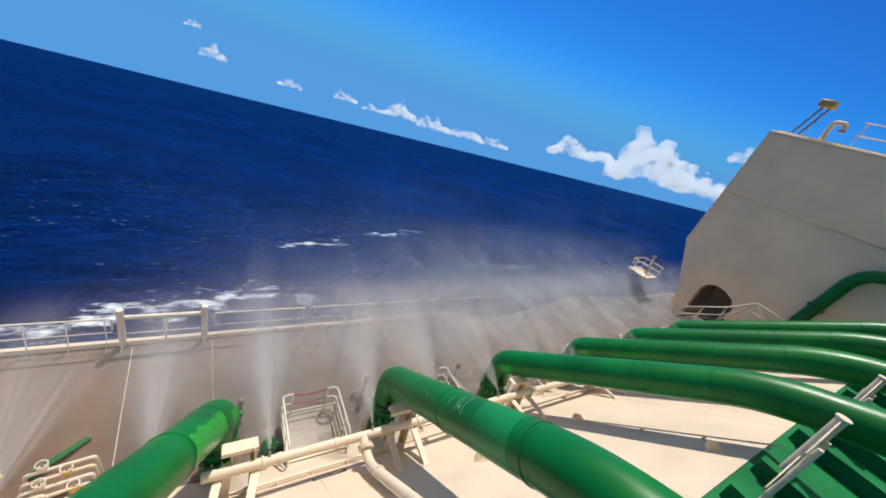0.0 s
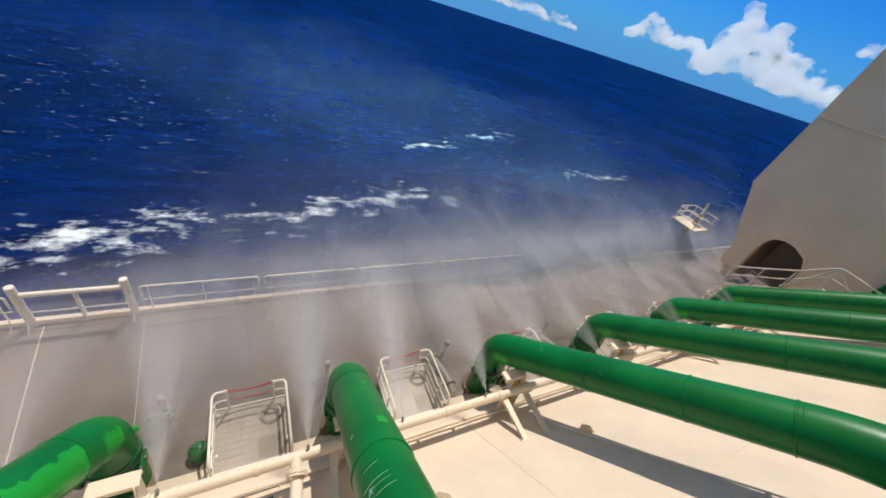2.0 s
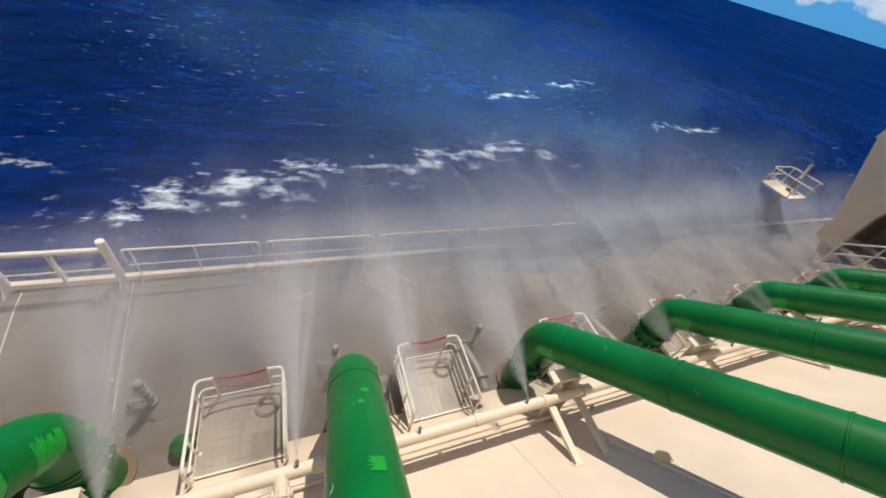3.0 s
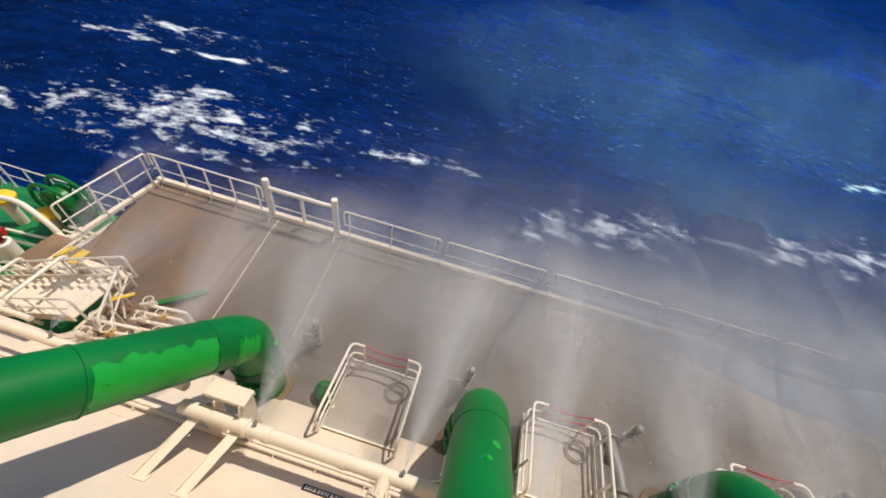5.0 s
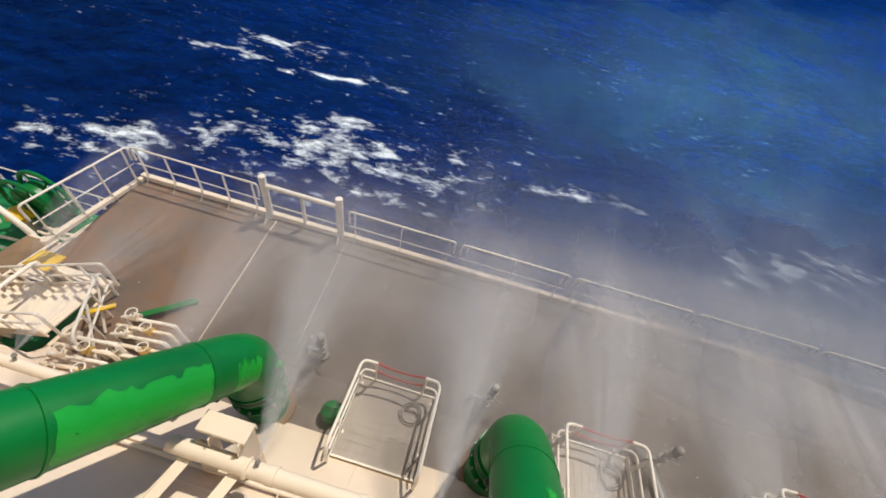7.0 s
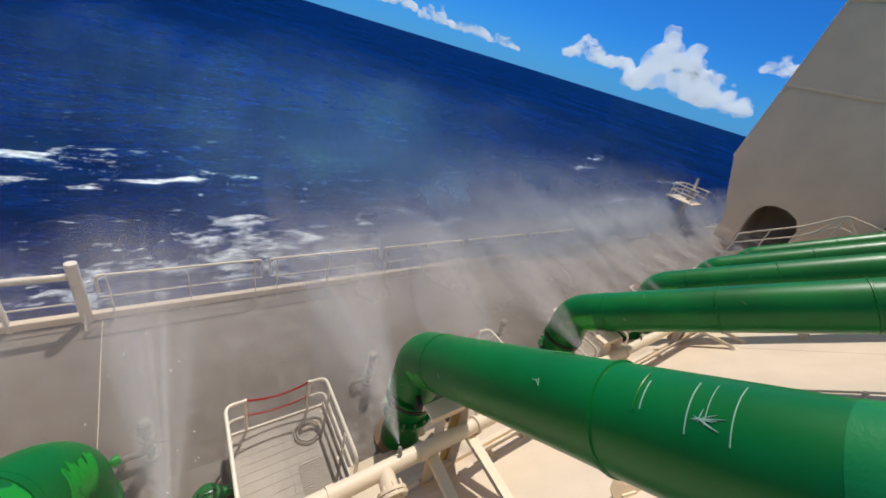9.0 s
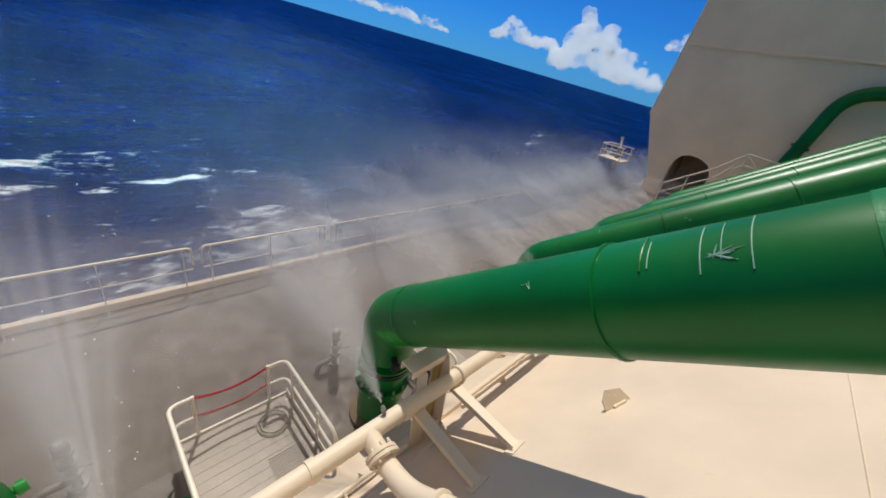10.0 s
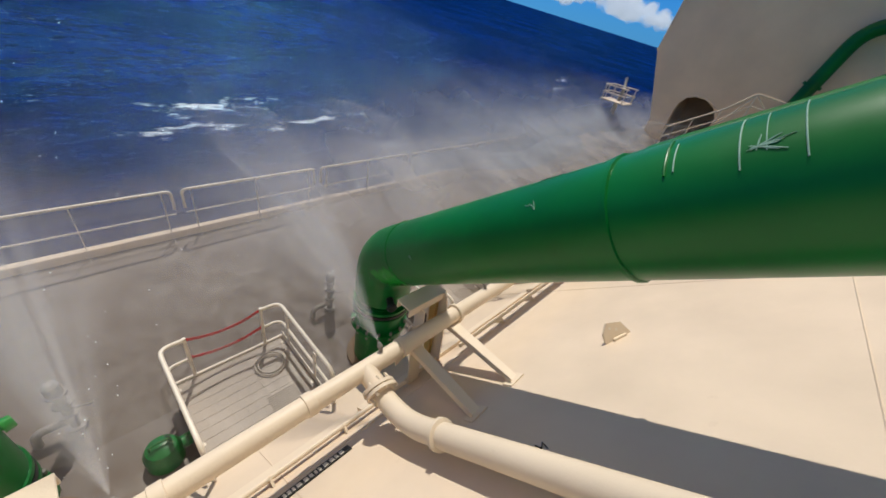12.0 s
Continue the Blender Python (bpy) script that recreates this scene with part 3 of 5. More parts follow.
for a, b in ((-8.8, -5.5), (-3.3, -0.64), (-0.56, 2.05), (2.13, 4.85), (4.93, 7.65), (7.73, 10.4), (10.5, 13.2), (13.3, 16.0), (16.1, 18.8), (18.9, 21.6)):
    rail_panel(a, b, posts=5 if b - a > 3 else 3)
rail_panel(FWD_X + 0.03, FWD_X + 0.03 + (RAIL_Y - 2.6), y=2.6, posts=4, along="y")


def roller_frame():
    """Two stout posts with a thick bar between them, in the rail's line."""
    root = empty("mooring_frame", pose(0, RAIL_Y, DECK_Z), "cream steel frame of two stout posts and a thick bar", "rail frame")
    for x in (-5.36, -3.5):
        part("post", tube(B(), [(x, 0, 0), (x, 0, 1.2), (x, 0, 1.24), (x, 0, 1.25)], [0.085, 0.085, 0.08, 0.05], 16), WHITE, root)
        bm = B()
        prism(bm, [(x - 0.01, -0.08, 0.25), (x - 0.01, -0.28, 0), (x - 0.01, -0.08, 0)], (0.02, 0, 0))
        part("gusset", bm, WHITE, root, smooth=False)
    part("cross_bar", tube(B(), [(-5.28, 0, 0.98), (-3.58, 0, 0.98)], 0.06, 14), WHITE, root)
    part("lower_bar", tube(B(), [(-5.28, 0, 0.42), (-3.58, 0, 0.42)], 0.016, 8), WHITE, root)
    bm = B()
    beam(bm, (-4.42, 0, 0), (-4.42, 0, 0.95), 0.05, 0.1, (0, 1, 0))
    part("middle_post", bm, WHITE, root, smooth=False)


roller_frame()


# ---------------------------------------------------------------- the green pipes
PIPE_R = 0.4
PIPE_Z, PIPE_Y = 1.08, 1.10      # the lower elbow's corner
RISE = 0.80


def pipe_line(x, drift, top_y):
    """Corner points of a pipe: deck flange, lower elbow, upper bend, inboard run."""
    n = PIPE_Y - top_y
    zc, rise = (PIPE_Z + 0.12, RISE + 0.025) if drift < 0 and x > 0 else (PIPE_Z, RISE)
    top = Vector((x + drift * n, top_y, zc + rise * n))
    return [Vector((x, PIPE_Y, WELL_Z + 0.02)), Vector((x, PIPE_Y, zc)), top, top + Vector((0.1, -1, 0.4 if x > 2 else 0.3)) * 6.0]


def torus_ring(a, axis, r, t, seg=28):
    axis = Vector(axis).normalized()
    return tube(B(), [Vector(a) - axis * t, Vector(a) - axis * t * 0.6, Vector(a) + axis * t * 0.6, Vector(a) + axis * t], [r - 0.004, r + t * 0.8, r + t * 0.8, r - 0.004], seg)


def green_pipe(x, drift, top_y, seed, patches=()):
    rnd = random.Random(seed)
    c = pipe_line(x, drift, top_y)
    root = empty("large_pipe", pose(x, PIPE_Y, WELL_Z), "large glossy green seawater pipe rising up the sloping plate", "pipe", "large green pipes")
    inv = root.matrix_basis.inverted()
    L = lambda p: inv @ Vector(p)
    d1 = (c[2] - c[1]).normalized()
    ex = (Vector((1, 0, 0)) - d1 * d1.x).normalized()
    side = d1.cross(ex)
    # lower elbow
    k = 0.62
    el = [c[1] + Vector((0, 0, -k))] + rounded([c[1] + Vector((0, 0, -k)), c[1], c[1] + d1 * k], k, 12)[1:]
    part("elbow", tube(B(), [L(p) for p in el], PIPE_R, 40), GREEN, root)
    part("riser", tube(B(), [L(c[0]), L(el[0] - Vector((0, 0, 0.09)))], PIPE_R - 0.05, 40), GREEN, root)
    # straight run up the slope, upper bend, inboard run
    bend = rounded([c[1] + d1 * 1.0, c[2], c[3]], 0.8, 10)
    part("run", tube(B(), [L(el[-1]), L(bend[1])], PIPE_R - 0.002, 40), GREEN, root)
    part("upper_bend", tube(B(), [L(p) for p in bend[1:-1]], PIPE_R, 40), GREEN, root)
    part("inboard_run", tube(B(), [L(bend[-2]), L(bend[-1])], PIPE_R - 0.002, 40), GREEN, root)
    total = (bend[1] - el[-1]).length
    if seed == 11:
        part("repainted_band", tube(B(), [L(c[1] + d1 * 4.55), L(c[1] + d1 * 5.45)], PIPE_R + 0.003, 40), GREEN_BAND, root, "paler repainted band of green")
    for s_ in {10: (0.7, 2.12), 11: (0.7, 3.35, total + 0.55)}.get(seed, (0.7, 2.55, 4.3, total + 0.55)):
        part("weld_ring", torus_ring(L(c[1] + d1 * s_), d1, PIPE_R, 0.018 if s_ > 1 else 0.012), GREEN, root)
    # bolted flanges at the foot
    ze = PIPE_Z - WELL_Z - k
    for z, w_, mt in ((0.02, 0.07, RUST), (ze - 0.03, 0.02, GREEN), (ze - 0.1, 0.02, BLACK), (ze - 0.17, 0.02, GREEN), (ze - 0.5, 0.03, GREEN)):
        bm = tube(B(), [(0, 0, z), (0, 0, z + 0.045)], PIPE_R + w_, 32)
        flange = part("flange", bm, mt, root)
    for i in range(14):
        a = 2 * math.pi * i / 14
        p = Vector((math.cos(a), math.sin(a), 0)) * (PIPE_R + 0.005)
        part("bolt", tube(B(), [p + Vector((0, 0, ze - 0.56)), p + Vector((0, 0, ze - 0.4))], 0.022, 6), STEEL, flange)
    # drain lug on the elbow
    q = L(c[1] + Vector((0.33, 0.12, -0.22)))
    part("drain_valve", tube(B(), [q, q + Vector((0.06, 0.02, 0)), q + Vector((0.062, 0.02, 0)), q + Vector((0.12, 0.04, 0))], [0.035, 0.035, 0.06, 0.055], 12), GREEN_NEW, root)
    # dark drain cock in the crook of the elbow
    q = L(c[1] + Vector((-0.18, -0.36, -0.42)))
    part("drain_cock", tube(B(), [q, q + Vector((-0.04, -0.08, -0.02)), q + Vector((-0.06, -0.12, -0.03)), q + Vector((-0.07, -0.16, -0.03))], [0.05, 0.05, 0.075, 0.06], 10), BLACK, root)
    # touched-up paint: thin shells that wrap part of the pipe, with torn borders
    for s0, s1, a0, a1 in patches:
        bm = B()

        def at(u, v, s0=s0, s1=s1, a0=a0, a1=a1):
            e = noise.noise((u * 5 + seed, v * 3, 2.0)) * 0.22
            s = s0 + (s1 - s0) * (u + (e if 0.01 < u < 0.99 else e * 0.8) * 0.35)
            a = radians(a0 + (a1 - a0) * (v + noise.noise((u * 9, seed, v * 2)) * 0.35 * (1 if v > 0.5 else 0.3)))
            p = c[1] + d1 * s + (ex * math.cos(a) + side * math.sin(a)) * (PIPE_R + 0.004)
            return L(p)
        grid_sheet(bm, 24, 10, at)
        part("paint_patch", bm, GREEN_NEW, root, "brighter touched-up green paint")
    # scrapes
    for i in range(4):
        s = rnd.uniform(0.8, max(1.2, total))
        a = radians(rnd.uniform(60, 200))
        pts = []
        for j in range(5):
            aa = a + j * rnd.uniform(-0.02, 0.07)
            pts.append(L(c[1] + d1 * (s + j * rnd.uniform(0.01, 0.035)) + (ex * math.cos(aa) + side * math.sin(aa)) * (PIPE_R + 0.001)))
        part("scrape", tube(B(), pts, 0.002, 5), SCRATCH, root)
    # pale worn rings and a starred gouge where a sling has rubbed
    if seed == 11:
        for s, a0, a1, t_ in ((3.96, 100, 150, 0.004), (4.05, 100, 140, 0.0025), (4.17, 95, 150, 0.0035), (3.66, 100, 142, 0.007), (3.7, 110, 140, 0.004)):
            pts = [L(c[1] + d1 * s + (ex * math.cos(radians(a0 + (a1 - a0) * i / 16)) + side * math.sin(radians(a0 + (a1 - a0) * i / 16))) * (PIPE_R + 0.001)) for i in range(17)]
            part("worn_ring", tube(B(), pts, t_, 6), GREEN if s < 3.68 else SCRATCH, root)
        for i in range(7):
            a = rnd.uniform(0, 6.28)
            l = rnd.uniform(0.05, 0.14)
            f = lambda k: L(c[1] + d1 * (4.02 + k * l * math.cos(a)) + (ex * math.cos(radians(136) + k * l * 2.2 * math.sin(a)) + side * math.sin(radians(136) + k * l * 2.2 * math.sin(a))) * (PIPE_R + 0.001))
            part("gouge", tube(B(), [f(-0.3), f(0.35), f(1.0)], [0.0015, 0.004, 0.0015], 5), SCRATCH, root)
    return root, c


GREEN_BAND = paint("paler_green_paint", (0.006, 0.2, 0.05), 0.35, stain=(0.05, 0.3, 0.1), stain_amount=0.4, patch=0.2)
PIPES = [(-3.1, -0.43), (0.93, -0.105), (4.97, 0.32), (8.95, 0.36), (13.0, 0.38), (17.1, 0.40)]
UPPER_Y = (-6.6, -3.95, -3.85, -4.0, -4.1, -4.2)
pipe_pts = []
for i, (x, dr) in enumerate(PIPES):
    pat = [(0.72, 2.08, -25, 48), (0.05, 0.4, -60, 30)] if i == 0 else ([(0.15, 0.75, 190, 290), (1.3, 1.42, 66, 82), (1.62, 1.7, 80, 90), (2.7, 2.9, 62, 84)] if i == 1 else [(0.1, 0.5, 180, 300)])
    r_, c_ = green_pipe(x, dr, UPPER_Y[i], 10 + i, pat)
    pipe_pts.append(c_)


# ---------------------------------------------------------------- spray main
MAIN_Y, MAIN_Z, MAIN_R = -0.06, 0.92, 0.1
NOZZLES = [-6.2, -4.2, -2.2, 0.0, 1.85, 3.93, 5.95, 7.95, 9.95, 12.0, 14.0, 16.0, 18.0, 20.0]


def main_step(x):
    """Shift of the main (outboard, up) forward of its end beside the first pipe."""
    return (0.36, -0.46) if x < -3.4 else (0.0, 0.0)


def spray_main():
    root = empty("spray_main", pose(0, MAIN_Y, MAIN_Z), "cream painted water spray main with nozzles along the trunk", "pipe")
    part("pipe_run", tube(B(), [(-3.36, 0, 0), (-3.34, 0, 0), (21.5, 0, 0)], [MAIN_R - 0.02, MAIN_R, MAIN_R], 20), CREAM, root)
    dy, dz = main_step(-5)
    part("forward_run", tube(B(), [(-8.2, dy, dz), (-3.75, dy, dz)], MAIN_R * 0.8, 16), CREAM, root)
    for x in (-2.0, -0.85, 0.28, 2.9, 4.35, 8.3, 12.4, 16.4):
        part("coupling", tube(B(), [(x - 0.05, 0, 0), (x - 0.045, 0, 0), (x + 0.045, 0, 0), (x + 0.05, 0, 0)], [MAIN_R, MAIN_R + 0.014, MAIN_R + 0.014, MAIN_R], 20), CREAM, root)
    for x in NOZZLES:
        dy, dz = main_step(x)
        n = part("nozzle", tube(B(), [(x, 0.02 + dy, 0.06 + dz), (x, 0.05 + dy, 0.14 + dz)], 0.022, 10), STEEL, root, "small steel spray nozzle")
        part("tip", tube(B(), [(x, 0.05 + dy, 0.138 + dz), (x, 0.06 + dy, 0.15 + dz), (x, 0.085 + dy, 0.19 + dz)], [0.022, 0.034, 0.018], 10), STEEL, n)
    # branch line that joins from inboard
    pts = rounded([(-0.22, 0, 0), (-0.24, -0.42, -0.06), (-0.3, -0.8, 0.14), (-0.1, -4.6, 3.5)], 0.25, 6)
    part("branch_pipe", tube(B(), pts, 0.105, 20), CREAM, root)
    for y, z, k in ((-0.24, -0.01, 0.17), (-0.29, -0.012, 0.17)):
        bf = part("branch_flange", tube(B(), [(-0.23, y, z), (-0.235, y - 0.035, z - 0.005)], k, 24), CREAM, root)
    for i in range(8):
        a = 2 * math.pi * i / 8
        p = Vector((-0.23 + 0.14 * math.cos(a), -0.2, -0.01 + 0.138 * math.sin(a)))
        part("flange_bolt", tube(B(), [p, p + Vector((0, -0.16, 0))], 0.016, 6), CREAM, bf)
    part("branch_collar", torus_ring((-0.285, -1.1, 0.41), (0.05, -3.2, 2.8), 0.11, 0.03, 20), CREAM, root)
    return root


spray_main()


def support_frame(x, reach=-1.17):
    """Trestle that carries the main beside a pipe's foot: portal of two broad legs and a channel, slanting struts, gussets."""
    root = empty("pipe_support", pose(x, 0, 0), "cream steel trestle with slanting struts beside a large pipe", "pipe support", "pipe supports")
    # broad leg under the main
    bm = B()
    beam(bm, (-0.40, -0.14, slope_z(-0.14)), (-0.34, 0.02, 1.0), 0.2, 0.016, (0, 1, 0.3))
    part("leg", bm, CREAM, root, smooth=False)
    bm = B()
    beam(bm, (-0.31, -0.06, slope_z(-0.06)), (-0.25, 0.12, 1.16), 0.016, 0.16, (0, 1, 0.3))
    part("leg_web", bm, CREAM, root, smooth=False)
    # deep bracket leg on the other side, with its ochre-primed inner face
    bm = B()
    prism(bm, [(0.13, -0.1, slope_z(-0.1)), (0.13, 0.2, slope_z(0.2)), (0.13, 0.34, 1.22), (0.13, 0.06, 1.24), (0.13, 0.0, 1.05)], (0.018, 0, 0))
    part("bracket_leg", bm, CREAM, root, smooth=False)
    bm = B()
    beam(bm, (0.1, 0.1, slope_z(0.1)), (0.1, 0.2, 1.16), 0.05, 0.1, (0, 1, 0.2))
    part("primed_face", bm, OCHRE, root, "ochre primed inner post", smooth=False)
    # channel across the top: plate with two turned-down lips
    for lo, hi in (((-0.44, 0.1, 1.21), (0.2, 0.34, 1.235)), ((-0.44, 0.31, 1.12), (0.2, 0.335, 1.209)), ((-0.44, 0.1, 1.12), (0.2, 0.125, 1.209))):
        bm = B()
        box(bm, lo, hi, 0.006)
        part("top_channel", bm, CREAM, root, smooth=False)
    bm = B()
    prism(bm, [(-0.4, 0.06, 1.0), (-0.3, 0.06, 0.85), (-0.36, 0.06, 0.5), (-0.56, 0.06, 0.35), (-0.58, 0.06, 0.7)], (0, 0.02, 0))
    part("gusset", bm, CREAM, root, smooth=False)
    # struts down the slope
    for sx, ex, ey in ((-0.48, -0.66, reach), (0.16, -0.04, reach - 0.02)):
        a, b = Vector((sx, -0.1, 0.86)), Vector((ex, ey, slope_z(ey) + 0.005))
        bm = B()
        beam(bm, a, b, 0.15, 0.014)
        strut = part("strut", bm, CREAM, root, smooth=False)
        bm = B()
        beam(bm, a + Vector((-0.065, 0, -0.03)), b + Vector((-0.065, 0, 0.03)), 0.014, 0.07)
        part("strut_web", bm, CREAM, strut, smooth=False)
        bm = B()
        box(bm, (-0.12, -0.06, 0), (0.12, 0.06, 0.01), 0.0, Matrix.Translation(b) @ Matrix.Rotation(-math.atan(SLOPE), 4, "X"))
        part("foot_plate", bm, CREAM, strut, smooth=False)
    # clamp on the main
    part("clamp", torus_ring((0.28, MAIN_Y, MAIN_Z), (1, 0, 0), MAIN_R + 0.004, 0.03, 18), CREAM, root)
    bm = B()
    box(bm, (0.2, MAIN_Y - 0.08, MAIN_Z - 0.16), (0.36, MAIN_Y + 0.08, MAIN_Z - 0.09), 0.01)
    part("clamp_block", bm, CREAM, root, smooth=False)
    return root


support_frame(PIPES[0][0] + 0.5, -0.93)
second_support = support_frame(PIPES[1][0])
for x, _ in PIPES[2:]:
    copy_thing(second_support, pose(x, 0, 0))


def low_line():
    """Thin lines that run beside the main, close over the slope."""
    root = empty("service_line", pose(0, 0.0, 0.0), "thin cream service line on low brackets below the main", "pipe")
    part("line", tube(B(), [(1.3, -0.22, slope_z(-0.22) + 0.16), (21, -0.22, slope_z(-0.22) + 0.16)], 0.03, 10), CREAM, root)
    part("line", tube(B(), [(-8, -0.12, slope_z(-0.12) + 0.1), (0.4, -0.12, slope_z(-0.12) + 0.1)], 0.03, 10), CREAM, root)
    for x in (-5.5, -4.4, -2.0, -1.3, -0.5, 1.6, 2.3, 3.2, 5.8, 7.2, 9.9, 11.4, 14.1, 15.6):
        bm = B()
        y = -0.22 if x > 1 else -0.12
        prism(bm, [(x - 0.012, y + 0.1, slope_z(y + 0.1)), (x - 0.012, y - 0.1, slope_z(y - 0.1)), (x - 0.012, y, slope_z(y) + 0.14)], (0.024, 0, 0))
        part("bracket", bm, CREAM, root, smooth=False)


low_line()


def slope_conduit(x0, x1, y0, y1):
    root = empty("conduit", pose(0, 0, 0), "thin cream conduit on stand-offs up the sloping plate", "conduit", "conduits on the slope")
    P = lambda f, h: Vector((x0 + (x1 - x0) * f, y0 + (y1 - y0) * f, slope_z(y0 + (y1 - y0) * f) + h))
    part("pipe_run", tube(B(), [P(0, 0.14), P(1, 0.14)], 0.018, 8), CREAM, root)
    for f in (0.03, 0.25, 0.5, 0.75, 0.97):
        bm = B()
        beam(bm, P(f, 0.0), P(f, 0.15), 0.05, 0.04, (1, 0, 0))
        part("stand_off", bm, CREAM, root, smooth=False)


slope_conduit(5.1, 6.7, -0.95, -4.6)


def pad_eye(x, y, turn, s=1.0):
    n = Vector((0, SLOPE, 1)).normalized()
    root = empty("pad_eye", Matrix.Translation((x, y, slope_z(y))) @ Matrix.Rotation(-math.atan(SLOPE), 4, "X") @ Matrix.Rotation(radians(turn), 4, "Z"),
                 "small cream pad eye plate welded to the sloping plate", "pad eye", "pad eyes")
    bm = B()
    prism(bm, [(-0.2 * s, -0.01, 0), (0.16 * s, -0.01, 0), (0.06 * s, -0.01, 0.17 * s), (-0.12 * s, -0.01, 0.22 * s), (-0.2 * s, -0.01, 0.12 * s)], (0, 0.025, 0))
    part("plate", bm, CREAM, root, smooth=False)
    for a, b in ((-0.1, 0.15), (-0.02, 0.11)):
        part("hole", tube(B(), [(a * s, -0.013, b * s), (a * s, 0.018, b * s)], 0.016, 10), WHITE, root)
    bm = B()
    box(bm, (-0.1 * s, -0.04, 0), (0.08 * s, -0.011, 0.03), 0.004)
    part("weld_base", bm, CREAM, root, smooth=False)
    return root


for x, y, t in ((1.95, -1.75, -25), (5.6, -1.6, -20), (9.6, -1.9, -20), (-4.9, -1.35, 20), (5.9, -4.0, -35), (13.6, -1.7, -20)):
    pad_eye(x, y, t)


def shelf_label():
    root = empty("label_plate", Matrix.Translation((-0.98, -0.42, slope_z(-0.42) + 0.012)) @ Matrix.Rotation(-math.atan(SLOPE), 4, "X"),
                 "black plate with a row of white marks on the sloping plate", "label plate")
    bm = B()
    box(bm, (-0.36, -0.055, -0.006), (0.36, 0.055, 0.006))
    part("plate", bm, BLACK, root, smooth=False)
    rnd = random.Random(4)
    x = -0.32
    while x < 0.3:
        w = rnd.uniform(0.02, 0.045)
        bm = B()
        box(bm, (x, -0.032, 0.006), (x + w, 0.032, 0.008))
        part("mark", bm, WHITE, root, smooth=False)
        x += w + rnd.uniform(0.012, 0.03)


shelf_label()


def slope_marks():
    """Two small dark scrawled marks, low on the sloping plate beside the branch pipe."""
    root = empty("painted_mark", Matrix.Translation((0.07, -1.77, slope_z(-1.77) + 0.003)) @ Matrix.Rotation(-math.atan(SLOPE), 4, "X") @ Matrix.Rotation(radians(-35), 4, "Z"),
                 "small dark scrawled marks on the sloping plate", "mark")
    for pts in ([(-0.09, 0.03), (-0.03, 0.0)], [(-0.06, 0.05), (-0.07, -0.02)], [(0.02, -0.03), (0.03, 0.05), (0.06, -0.01), (0.09, 0.05), (0.1, -0.03)]):
        part("stroke", tube(B(), [(x, y, 0) for x, y in pts], 0.005, 5), BLACK, root)


slope_marks()


